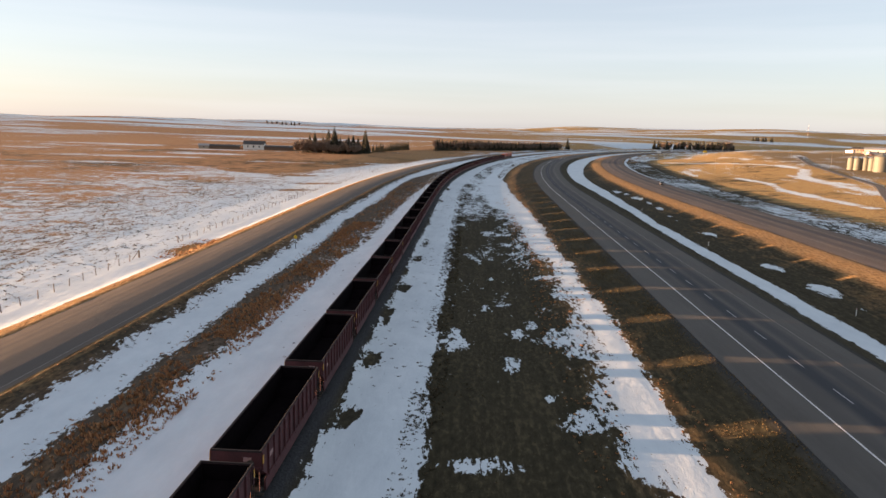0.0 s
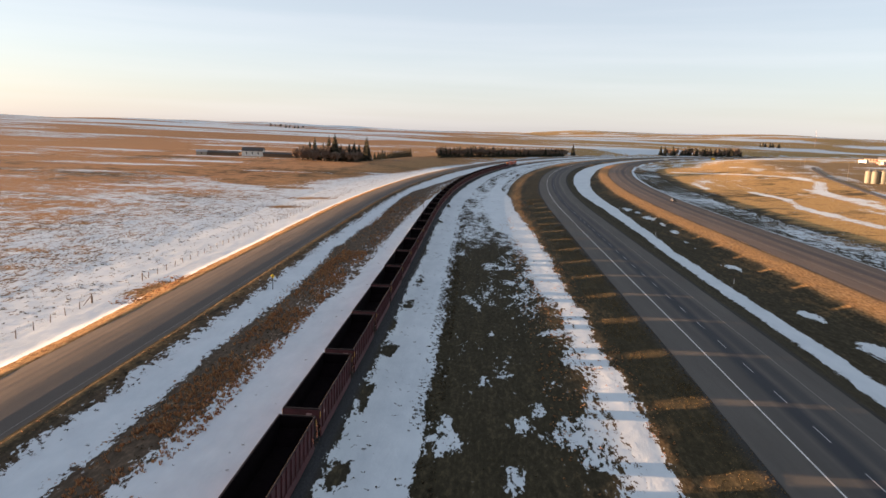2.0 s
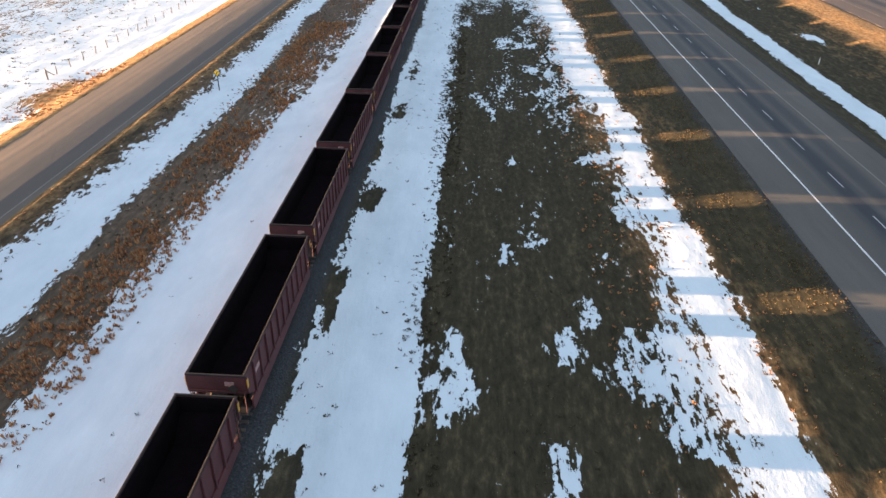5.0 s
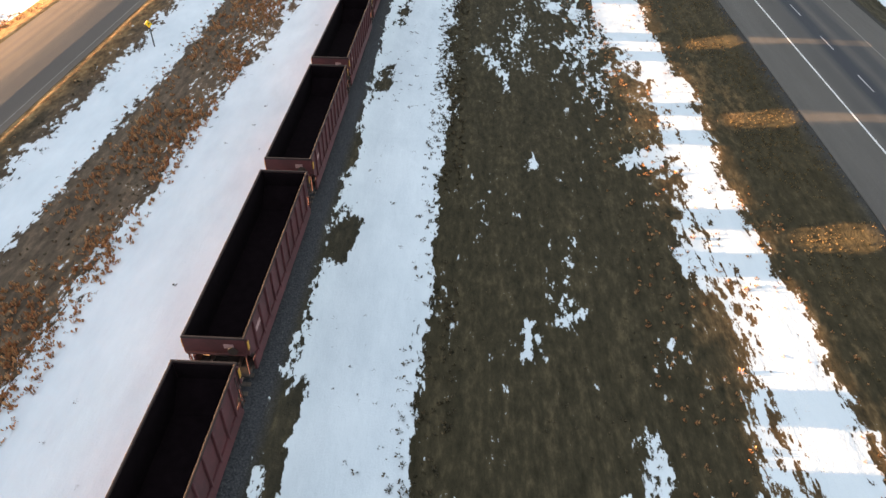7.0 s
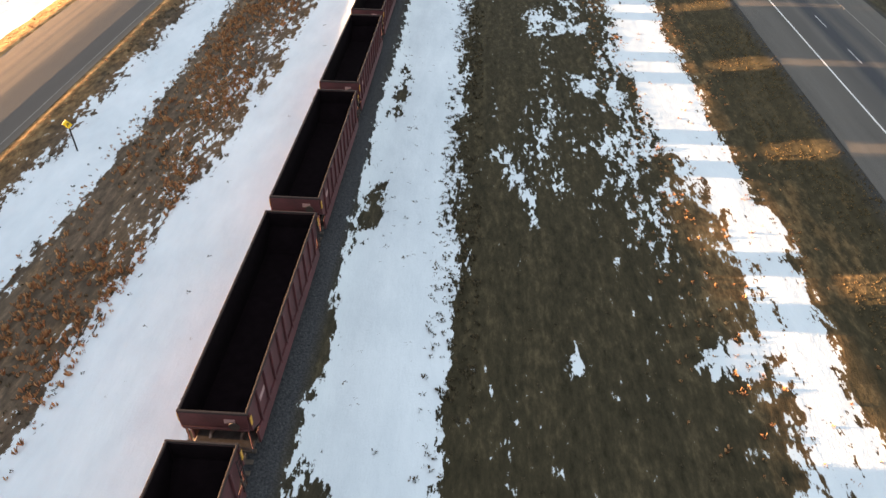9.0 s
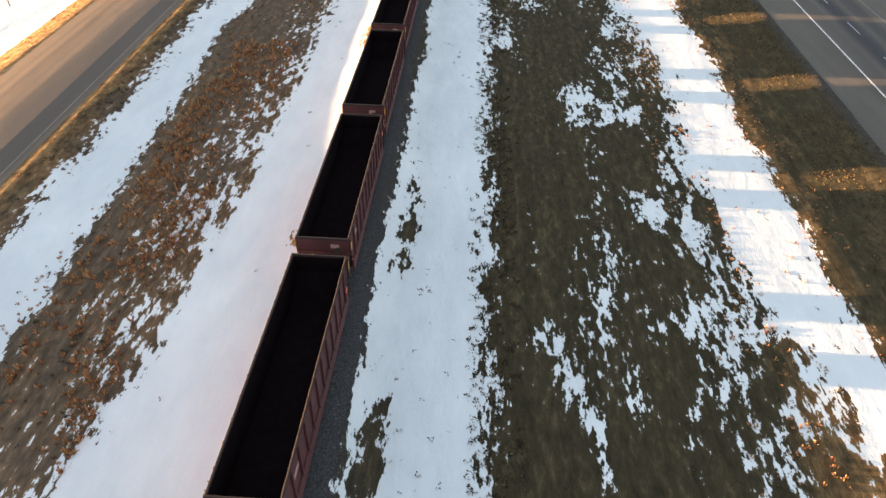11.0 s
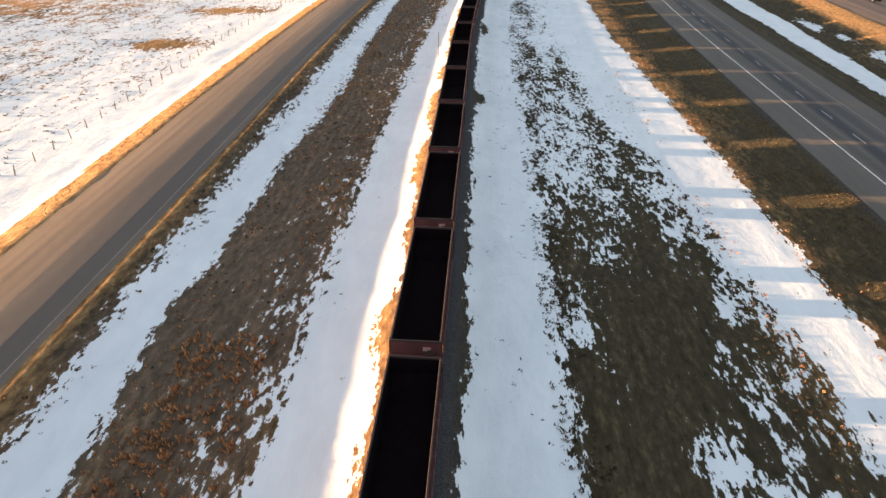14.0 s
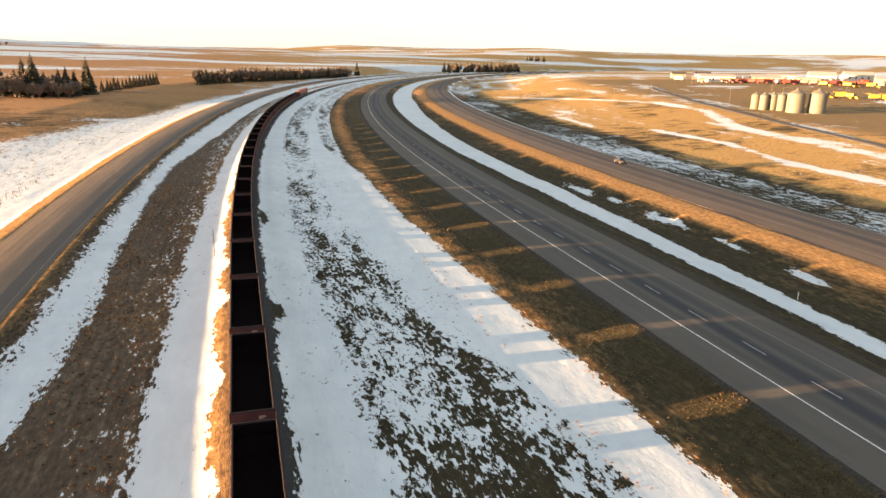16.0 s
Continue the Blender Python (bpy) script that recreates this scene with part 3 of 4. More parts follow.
for road, span, lines, dash, rise in ((road_1, ROAD_1, (45.3, 53.4), 49.0, 0.16), (road_2, ROAD_2, (92.2, 101.4), 96.8, 0.16)):
    marking("edge_line", road, M_LINE if road is road_1 else M_LINE_FAR, lines[0], -100, 1200, 0.17 if road is road_1 else 0.1, crown_at(lines[0], span, rise))
    marking("edge_line", road, M_LINE_FAR, lines[1], -100, 1200, 0.1, crown_at(lines[1], span, rise))
    for k in range(75):
        s = 20.8 + k * 9.6
        marking("lane_dash", road, M_DASH if road is road_1 else M_LINE_FAR, dash, s, s + 3.6, 0.13 if road is road_1 else 0.09, crown_at(dash, span, rise))
marking("edge_line", road_w, M_LINE_FAR, -26.5, -100, 900, 0.08, crown_at(-26.5, ROAD_W, 0.2))

# ---- the railway track ----
track = tagged(new("railway_track"), "single railway track on dark gravel ballast", "railway track", kind="structure")


def rail_mesh(u):
    verts, faces = [], []
    prof = [(-0.07, 0), (-0.035, 0.03), (-0.035, 0.16), (0.035, 0.16), (0.035, 0.03), (0.07, 0)]
    n = 0
    for s in steps(-200, 1500, 8, 1.0, 8):
        x, y = place(s, u)
        z = 0.97 * float(np.interp(s, [-400, -100, 700, 1500], [0.3, 1, 1, 0.6])) + 0.06
        for a, b in prof:
            px, py = place(s, u + a)
            verts.append((px, py, z + b))
        n += 1
    for i in range(n - 1):
        for j in range(5):
            a = i * 6 + j
            faces.append((a, a + 1, a + 7, a + 6))
    return mesh_from("rail", verts, faces, M_STEEL, track)


rail_mesh(-0.75)
rail_mesh(0.75)
tv, tf = [], []
for k in range(1250):
    s = -20 + k * 0.62
    z = 0.97 + 0.05
    c = len(tv)
    for ds, du, dz in ((-0.11, -1.3, -0.1), (0.11, -1.3, -0.1), (0.11, 1.3, -0.1), (-0.11, 1.3, -0.1), (-0.11, -1.3, 0.03), (0.11, -1.3, 0.03), (0.11, 1.3, 0.03), (-0.11, 1.3, 0.03)):
        tv.append((*place(s + ds, du), z + dz))
    tf += [(c + 4, c + 5, c + 6, c + 7), (c, c + 1, c + 5, c + 4), (c + 1, c + 2, c + 6, c + 5), (c + 2, c + 3, c + 7, c + 6), (c + 3, c, c + 4, c + 7)]
tagged(mesh_from("ties", tv, tf, M_TIE, track), "dark timber ties", kind="stuff")

# ---- the train ----
PITCH, CAR_LEN, HALF_W, RAIL_TOP = 16.9, 15.3, 1.55, 1.19
FLOOR_Z, TOP_Z = 1.02, 3.3
END_Z, RUN = 2.12, 1.4    # foot of the upright end panel; how far the end slope runs inward


def prism(bm, outline, x0, x1):
    """A plate between x0 and x1 with the given outline in y and z."""
    a = [bm.verts.new((x0, y, z)) for y, z in outline]
    b = [bm.verts.new((x1, y, z)) for y, z in outline]
    bm.faces.new(a)
    bm.faces.new(b[::-1])
    for i in range(len(a)):
        j = (i + 1) % len(a)
        bm.faces.new((a[i], b[i], b[j], a[j]))
    bmesh.ops.recalc_face_normals(bm, faces=bm.faces)
    return bm


def foot(y):
    """Height of the body's lower edge at y: the ends slope in under the end panels."""
    return max(FLOOR_Z, END_Z - (CAR_LEN / 2 - abs(y)) * (END_Z - FLOOR_Z) / RUN)


def build_gondola():
    """An open-top coal hopper; its base lies on the rail top, its middle at the origin."""
    car = base("gondola_car", Matrix(), "empty oxide-red ribbed open coal car with black interior", "rail car", "coal train cars")
    L, W = CAR_LEN / 2, HALF_W
    side = [(-L, END_Z), (-L + RUN, FLOOR_Z), (L - RUN, FLOOR_Z), (L, END_Z), (L, TOP_Z - 0.06), (-L, TOP_Z - 0.06)]
    inner = [(-L + 0.08, END_Z + 0.06), (-L + RUN, FLOOR_Z + 0.08), (L - RUN, FLOOR_Z + 0.08), (L - 0.08, END_Z + 0.06), (L - 0.08, TOP_Z - 0.07), (-L + 0.08, TOP_Z - 0.07)]
    for sx in (-1, 1):
        part("side_wall", prism(bmesh.new(), side, sx * (W - 0.04), sx * W), M_RED, car)
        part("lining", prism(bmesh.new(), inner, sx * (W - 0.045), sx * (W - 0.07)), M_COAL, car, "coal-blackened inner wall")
        part("top_rail", boxed(*sorted((sx * (W - 0.06), sx * (W + 0.05))), -L - 0.05, L + 0.05, TOP_Z - 0.06, TOP_Z + 0.06, bevel=0.02), M_RIM, car)
        # sill made extra deep as a skirt that trims sunlight passing under the body
        part("side_sill", boxed(*sorted((sx * (W - 0.02), sx * (W + 0.1))), -L + 0.6, L - 0.6, 0.42, FLOOR_Z + 0.2, bevel=0.015), M_RED, car)
        for k in range(13):
            y = -L + 0.12 + (CAR_LEN - 0.24) * k / 12
            rib = part("rib", boxed(0.0, 0.13, -0.07, 0.07, foot(y) + 0.02, TOP_Z - 0.06, bevel=0.02), M_RED, car)
            rib.matrix_basis = pose(sx * W, y, 0, 0, 0, 0 if sx > 0 else 180)
        part("ladder", ladder_mesh(), M_RIM, car, "steel corner ladder").matrix_basis = pose(sx * (W + 0.14), sx * (L - 0.55), 0, 0, 0, 0 if sx > 0 else 180)
        part("number_panel", boxed(*sorted((sx * (W + 0.002), sx * (W + 0.012))), -sx * 5.55 - 0.42, -sx * 5.55 + 0.42, 2.1, 2.4), M_PLATE, car, "faded pale stencil panel")
        for sy in (-1, 1):
            part("corner_post", rod(bmesh.new(), (sx * (W - 0.12), sy * (L - 0.06), 0.66), (sx * (W - 0.12), sy * (L - 0.06), END_Z + 0.05), 0.035, n=6), M_RED, car)
            part("reflector", boxed(*sorted((sx * (W + 0.1), sx * (W + 0.145))), *sorted((sy * (L - 0.2), sy * (L - 0.03))), 2.5, 3.05), M_OCHRE, car, "yellow reflector strip")
    for sy in (-1, 1):
        part("end_wall", boxed(-W + 0.04, W - 0.04, *sorted((sy * L, sy * (L - 0.05))), END_Z, TOP_Z - 0.06), M_RED, car)
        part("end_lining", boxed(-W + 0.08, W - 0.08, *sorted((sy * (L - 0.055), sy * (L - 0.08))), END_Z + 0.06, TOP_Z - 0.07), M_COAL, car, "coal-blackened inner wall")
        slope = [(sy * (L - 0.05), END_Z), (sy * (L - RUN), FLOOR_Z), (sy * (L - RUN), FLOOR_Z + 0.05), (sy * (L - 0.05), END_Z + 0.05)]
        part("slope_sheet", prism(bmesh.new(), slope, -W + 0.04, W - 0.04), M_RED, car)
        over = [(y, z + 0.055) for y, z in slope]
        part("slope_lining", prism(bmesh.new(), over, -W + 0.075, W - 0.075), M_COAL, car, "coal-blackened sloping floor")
        part("top_rail", boxed(-W - 0.07, W + 0.07, *sorted((sy * (L - 0.06), sy * (L + 0.06))), TOP_Z - 0.065, TOP_Z + 0.065, bevel=0.02), M_RIM, car)
        part("end_rib", boxed(-W, W, *sorted((sy * L, sy * (L + 0.08))), END_Z, END_Z + 0.16, bevel=0.02), M_RED, car)
        part("placard", boxed(*sorted((sy * -0.45, sy * -0.95)), *sorted((sy * (L + 0.002), sy * (L + 0.02))), 2.6, 2.88), M_PLATE, car, "faded pale stencil plate")
        part("end_platform", boxed(-W + 0.1, W - 0.1, *sorted((sy * (L - 1.2), sy * (L + 0.1))), 0.5, 0.68, bevel=0.04), M_BOGIE, car)
        part("coupler", boxed(-0.32, 0.32, *sorted((sy * (L - 0.3), sy * (PITCH / 2 - 0.005))), 0.36, 0.68, bevel=0.06), M_BOGIE, car)
        part("air_hose", rod(bmesh.new(), (0.35, sy * (L - 0.1), 0.7), (0.2, sy * (L + 0.5), 0.4), 0.035, n=6), M_BLACK, car)
        part("brake_cylinder", rod(bmesh.new(), (-0.9, sy * (L - 1.2), 0.86), (-0.1, sy * (L - 1.2), 0.86), 0.16, n=10), M_BOGIE, car)
        part("brake_wheel", rod(bmesh.new(), (0.9, sy * (L + 0.09), 2.5), (0.9, sy * (L + 0.13), 2.5), 0.26, n=14), M_BOGIE, car)
        bog = part("bogie", bogie_mesh(), M_BOGIE, car, "grimy iron bogie frame with added sun-blocking side plates")
        bog.matrix_basis = pose(0, sy * (L - 1.75), 0)
        for dy in (-0.89, 0.89):
            bm = bmesh.new()
            for x in (-0.75, 0.75):
                rod(bm, (x - 0.065, 0, 0.45), (x + 0.065, 0, 0.45), 0.45, n=18)
            rod(bm, (-0.75, 0, 0.45), (0.75, 0, 0.45), 0.09)
            w = part("wheelset", bm, M_STEEL, bog)
            w.matrix_basis = pose(0, dy, 0)
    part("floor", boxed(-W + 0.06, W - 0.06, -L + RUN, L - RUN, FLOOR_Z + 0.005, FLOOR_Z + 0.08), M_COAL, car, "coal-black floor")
    part("centre_sill", boxed(-0.25, 0.25, -L, L, 0.4, 0.66), M_BOGIE, car)
    for y in (-3.2, 0, 3.2):
        part("hopper_door", prism(bmesh.new(), [(y - 1.5, FLOOR_Z), (y - 1.2, 0.45), (y + 1.2, 0.45), (y + 1.5, FLOOR_Z)], -W + 0.2, W - 0.2), M_BOGIE, car, "rusty discharge hopper under the body")
    return car


def ladder_mesh():
    bm = bmesh.new()
    for y in (-0.2, 0.2):
        box(bm, -0.02, 0.02, y - 0.02, y + 0.02, FLOOR_Z - 0.1, TOP_Z - 0.1)
    for k in range(6):
        z = FLOOR_Z + 0.1 + k * 0.38
        box(bm, -0.015, 0.015, -0.2, 0.2, z - 0.015, z + 0.015)
    return bm


def bogie_mesh():
    bm = bmesh.new()
    for x in (-1.0, 1.0):
        box(bm, x - 0.08, x + 0.08, -1.15, 1.15, 0.5, 0.66, bevel=0.03)
        box(bm, x - 0.09, x + 0.09, -0.35, 0.35, 0.25, 0.52, bevel=0.03)
        # solid plate added to block the low sun across the whole bogie
        box(bm, x - 0.05, x + 0.05, -1.25, 1.25, 0.06, 0.5, bevel=0.02)
        for y in (-0.89, 0.89):
            box(bm, x - 0.1, x + 0.1, y - 0.16, y + 0.16, 0.32, 0.6, bevel=0.04)
    box(bm, -1.0, 1.0, -0.2, 0.2, 0.45, 0.75, bevel=0.04)
    return bm


def on_track(s_mid):
    x, y = place(s_mid, 0)
    return pose(x, y, RAIL_TOP, 0, 0, -heading(s_mid))


HEAD = 690.0
first_car = build_gondola()
near_end = 22.1           # s of one car's rear end; the rest follow at the pitch
mids = [near_end + CAR_LEN / 2 + PITCH * k for k in range(-4, 60)]
mids = [m for m in mids if m < HEAD - 45]
first_car.matrix_basis = on_track(mids[0])
for m in mids[1:]:
    copy_thing(first_car, on_track(m))

# ---- two locomotives at the head ----
M_LOCO = plain("faded_orange_loco_paint", (0.32, 0.07, 0.035), 0.6, 0, 1.2, 0.35)
M_GREY = plain("grey_roof_paint", (0.12, 0.11, 0.1), 0.6, 0, 2, 0.3)
M_GLASS = plain("dark_window_glass", (0.02, 0.025, 0.03), 0.1, 0, 3, 0.1)
M_WHITE = plain("off_white_paint", (0.72, 0.69, 0.63), 0.7, 0, 0.8, 0.12)


def build_loco():
    loco = base("locomotive", Matrix(), "faded orange diesel freight locomotive with grey roof", "locomotive", "locomotives at the head of the train")
    part("deck", boxed(-1.5, 1.5, -11, 11, 1.2, 1.5, bevel=0.04), M_BLACK, loco)
    part("long_hood", boxed(-0.95, 0.95, -10.3, 5.0, 1.5, 4.0, bevel=0.12), M_LOCO, loco)
    part("radiator", boxed(-1.3, 1.3, -9.8, -6.2, 3.2, 4.3, bevel=0.1), M_GREY, loco)
    part("cab", boxed(-1.5, 1.5, 5.0, 8.0, 1.5, 4.4, bevel=0.12), M_LOCO, loco)
    part("short_hood", boxed(-0.95, 0.95, 8.0, 10.2, 1.5, 3.1, bevel=0.15), M_LOCO, loco)
    part("roof_panel", boxed(-0.8, 0.8, -6, 4.6, 4.0, 4.12, bevel=0.03), M_GREY, loco)
    for x in (-0.65, 0.65):
        part("windscreen", boxed(x - 0.45, x + 0.45, 8.0, 8.02, 3.35, 4.05), M_GLASS, loco)
    for x in (-1.505, 1.505):
        part("side_window", boxed(x - 0.012, x + 0.012, 5.7, 7.2, 3.3, 4.0), M_GLASS, loco)
    for x in (-1.4, 1.4):
        bm = bmesh.new()
        for k in range(13):
            rod(bm, (x, -10 + k * 1.2, 1.5), (x, -10 + k * 1.2, 2.5), 0.03, n=6)
        rod(bm, (x, -10, 2.5), (x, 4.4, 2.5), 0.03, n=6)
        part("handrail", bm, M_GREY, loco)
    part("fuel_tank", boxed(-1.3, 1.3, -2.8, 2.8, 0.35, 1.2, bevel=0.2), M_BLACK, loco)
    for y in (-7.2, 7.2):
        bog = part("bogie", boxed(-1.15, 1.15, -2.2, 2.2, 0.35, 1.1, bevel=0.1), M_BOGIE, loco)
        bog.matrix_basis = pose(0, y, 0)
        for dy in (-1.8, 0, 1.8):
            bm = bmesh.new()
            for x in (-0.75, 0.75):
                rod(bm, (x - 0.07, 0, 0.5), (x + 0.07, 0, 0.5), 0.5, n=18)
            part("wheelset", bm, M_STEEL, bog).matrix_basis = pose(0, dy, 0)
    return loco


last = mids[-1] + PITCH / 2
loco = build_loco()
loco.matrix_basis = on_track(last + 11.4)
copy_thing(loco, on_track(last + 34.2))

# ---- wire fence along the west field ----
fence = base("wire_fence", pose(0, 0, 0), "old wire fence on weathered wooden posts in snow", "fence")
post_bm = bmesh.new()
rod(post_bm, (0, 0, -0.3), (0, 0, 1.25), 0.075, 0.06, 7)
post_mesh = None
rng = random.Random(4)
spots = []
for k in range(70):
    s = 66 + k * 3.9
    if 121 < s < 137:
        continue
    u = float(np.interp(s, [60, 120, 137, 420], [-44.4, -46.2, -46.4, -47.2]))
    x, y = place(s, u)
    m = pose(x, y, ground_z(x, y), rng.uniform(-5, 5), rng.uniform(-5, 5), rng.uniform(0, 360))
    if post_mesh is None:
        p = part("post", post_bm, M_WOODPOST, fence)
        p.matrix_basis, post_mesh = m, p.data
    else:
        share("post", post_mesh, fence, m)
    spots.append(m.translation.copy())
for h in (0.55, 0.85, 1.15):
    bm = bmesh.new()
    for a, b in zip(spots, spots[1:]):
        if (a - b).length < 6:
            rod(bm, a + Vector((0.06, 0, h)), b + Vector((0.06, 0, h)), 0.008, n=4)
    part("wire", bm, M_GALV, fence)
for s, lean in ((120.5, 1.6), (137.5, -1.6)):   # braced corner posts at the field entrance
    x, y = place(s, -46.3)
    bm = bmesh.new()
    rod(bm, (x, y, ground_z(x, y) - 0.3), (x, y, ground_z(x, y) + 1.5), 0.11, 0.1, 8)
    rod(bm, (x, y, ground_z(x, y) + 1.3), (x - 0.2, y - lean * 1.3, ground_z(x, y) + 0.1), 0.06, n=6)
    part("corner_post", bm, M_WOODPOST, fence)


# ---- road sign, marker posts ----
def build_sign(x, y):
    z = ground_z(x, y)
    sign = base("road_sign", pose(x, y, z), "yellow diamond warning sign on a dark steel post", "road sign")
    part("post", boxed(-0.05, 0.05, -0.05, 0.05, -0.3, 2.5), M_BLACK, sign)
    bm = bmesh.new()
    box(bm, -0.29, 0.29, -0.015, 0.015, -0.29, 0.29, bevel=0.012)
    p = part("panel", bm, M_YELLOW, sign)
    p.matrix_basis = pose(0, -0.075, 2.5, 0, 45, 0)
    bm = bmesh.new()
    box(bm, -0.035, 0.035, -0.004, 0.004, -0.2, 0.07)
    box(bm, -0.035, 0.12, -0.004, 0.004, 0.04, 0.105)
    rod(bm, (0.11, 0, 0.072), (0.21, 0, 0.072), 0.09, 0.0, 4)
    part("arrow", bm, M_BLACK, sign).matrix_basis = pose(0, -0.1, 2.5)
    return sign


build_sign(-35.6, 135.0)


def build_marker(x, y, h=1.6, mat=M_WOODPOST, label="thin weathered wooden marker stake"):
    st = base("marker_stake", pose(x, y, ground_z(x, y)), label, "stake")
    part("stake", boxed(-0.05, 0.05, -0.03, 0.03, -0.2, h, bevel=0.01), mat, st)
    part("cap", boxed(-0.055, 0.055, -0.035, 0.035, h - 0.25, h + 0.01), M_PLATE, st)
    return st


build_marker(*place(265, -4.2), 4.2)
for s, u in ((160, 68.5), (98, 69.5), (230, 69)):
    build_marker(*place(s, u), 1.2, M_WHITE, "short white roadside marker stake")

# ---- trees ----
M_SPRUCE = plain("spruce_needles", (0.034, 0.033, 0.019), 0.9, 0, 0.9, 0.5)
M_BARK = plain("bark", (0.11, 0.085, 0.065), 0.9, 0, 3, 0.4)
M_TWIG = plain("bare_twigs", (0.2, 0.15, 0.115), 0.9, 0, 0.7, 0.35)


def spruce_meshes(seed, tall):
    r = random.Random(seed)
    trunk = rod(bmesh.new(), (0, 0, -0.5), (0, 0, tall * 0.96), tall * 0.017, 0.03, 7)
    verts, faces = [], []
    tiers = 20
    for k in range(tiers):
        f = k / (tiers - 1)
        z = tall * (0.07 + 0.9 * f)
        reach = tall * 0.25 * (1 - f) ** 0.85 + 0.15
        n = int(17 - 8 * f)
        for j in range(n):
            a = 6.283 * (j + r.random() * 0.8) / n
            q = reach * r.uniform(0.6, 1.15)
            drop = q * r.uniform(0.1, 0.45)
            w = q * r.uniform(0.22, 0.4) + 0.1
            ca, sa = math.cos(a), math.sin(a)
            c = len(verts)
            verts += [(0, 0, z + q * 0.15), (ca * q * 0.55 - sa * w, sa * q * 0.55 + ca * w, z - drop * 0.6), (ca * q, sa * q, z - drop * 0.7 + q * 0.1),
                      (ca * q * 0.55 + sa * w, sa * q * 0.55 - ca * w, z - drop * 0.6), (ca * q * 0.5, sa * q * 0.5, z - drop * 1.3 - 0.2)]
            faces += [(c, c + 1, c + 2), (c, c + 2, c + 3), (c + 4, c + 2, c + 1), (c + 4, c + 3, c + 2)]
    return trunk, verts, faces


def build_spruce(seed, tall):
    t = base("spruce_tree", Matrix(), "dark green spruce tree with ragged drooping boughs", "tree", "farm trees")
    trunk, v, f = spruce_meshes(seed, tall)
    part("trunk", trunk, M_BARK, t)
    mesh_from("crown", v, f, M_SPRUCE, t)
    return t


def build_bare(seed, tall):
    r = random.Random(seed)
    t = base("bare_tree", Matrix(), "leafless brown tree with fine spreading twigs", "tree", "farm trees")
    bm = rod(bmesh.new(), (0, 0, -0.4), (0, 0, tall * 0.35), tall * 0.025, tall * 0.017, 7)
    limbs = []
    for k in range(11):
        a, z = r.uniform(0, 6.28), tall * r.uniform(0.08, 0.36)
        e = Vector((math.cos(a) * tall * r.uniform(0.12, 0.3), math.sin(a) * tall * r.uniform(0.12, 0.3), tall * r.uniform(0.4, 0.82)))
        rod(bm, (0, 0, z), e, tall * 0.011, tall * 0.004, 5)
        limbs.append((Vector((0, 0, z)), e))
    part("trunk", bm, M_BARK, t)
    verts, faces = [], []
    for b0, b1 in limbs:
        for k in range(85):
            p = b0.lerp(b1, r.uniform(0.2, 1.0))
            d = Vector((r.gauss(0, 1), r.gauss(0, 1), abs(r.gauss(0.6, 0.8)))).normalized() * tall * r.uniform(0.07, 0.2)
            w = d.cross(Vector((r.gauss(0, 1), r.gauss(0, 1), r.gauss(0, 1)))).normalized() * 0.1
            c = len(verts)
            verts += [p - w, p + w, p + d * 0.6 + w * 1.6, p + d, p + d * 0.6 - w * 1.6]
            faces += [(c, c + 1, c + 2), (c, c + 2, c + 4), (c + 4, c + 2, c + 3)]
    mesh_from("crown", verts, faces, M_TWIG, t)
    return t


def plant(kinds, spots, rr):
    for i, (x, y, size) in enumerate(spots):
        k = kinds[i % len(kinds)]
        ob, tall = k
        m = pose(x, y, ground_z(x, y), 0, 0, rr.uniform(0, 360)) @ Matrix.Scale(size / tall, 4)
        if not ob.get("used"):
            ob["used"] = 1
            ob.matrix_basis = m
        else:
            c = copy_thing(ob, m)
            c.scale = (size / tall,) * 3


rr = random.Random(9)
spruces = [(build_spruce(k, 14.0), 14.0) for k in range(4)]
bares = [(build_bare(k + 20, 10.0), 10.0) for k in range(3)]
# the farm grove
plant(spruces, [(-150 + k * 4.2 + rr.uniform(-3, 3), 626 + rr.uniform(-14, 14), rr.choice((16, 18, 20, 23, 25))) for k in range(13)] + [(-122 + rr.uniform(-6, 14), 622 + rr.uniform(-8, 8), rr.uniform(11, 16)) for k in range(8)], rr)
plant(bares, [(-158 + rr.uniform(0, 54), 612 + rr.uniform(-10, 18), rr.uniform(9, 15)) for k in range(70)], rr)
# the row of young spruces
plant(spruces, [(-98 + k * 1.55 + rr.uniform(-0.5, 0.5), 660 + k * 6.3 + rr.uniform(-2, 2), rr.uniform(7, 10.5)) for k in range(16)], rr)
# the long shelter belt
plant(spruces, [(-46 + k * 1.19 + rr.uniform(-1.5, 1.5), 775 + k * 2.35 + rr.uniform(-9, 9), rr.uniform(9.5, 14.5)) for k in range(150)] + [(152, 1168, 20)], rr)
plant(bares, [(-47 + k * 2.2 + rr.uniform(-1, 1), 768 + k * 4.35 + rr.uniform(-6, 6), rr.uniform(10.5, 14.5)) for k in range(84)], rr)
# the homestead on the rise to the north
plant(spruces + bares, [(372 + k * 3.1 + rr.uniform(-4, 4), 1460 + k * 2.6 + rr.uniform(-20, 20), rr.uniform(12, 22)) for k in range(76)], rr)
plant(spruces, [(900 + k * 7, 2300 + rr.uniform(-15, 15), rr.uniform(14, 20)) for k in range(9)], rr)
plant(bares + spruces, [(-700 + k * 16, 2300 + rr.uniform(-15, 15), rr.uniform(10, 16)) for k in range(8)], rr)

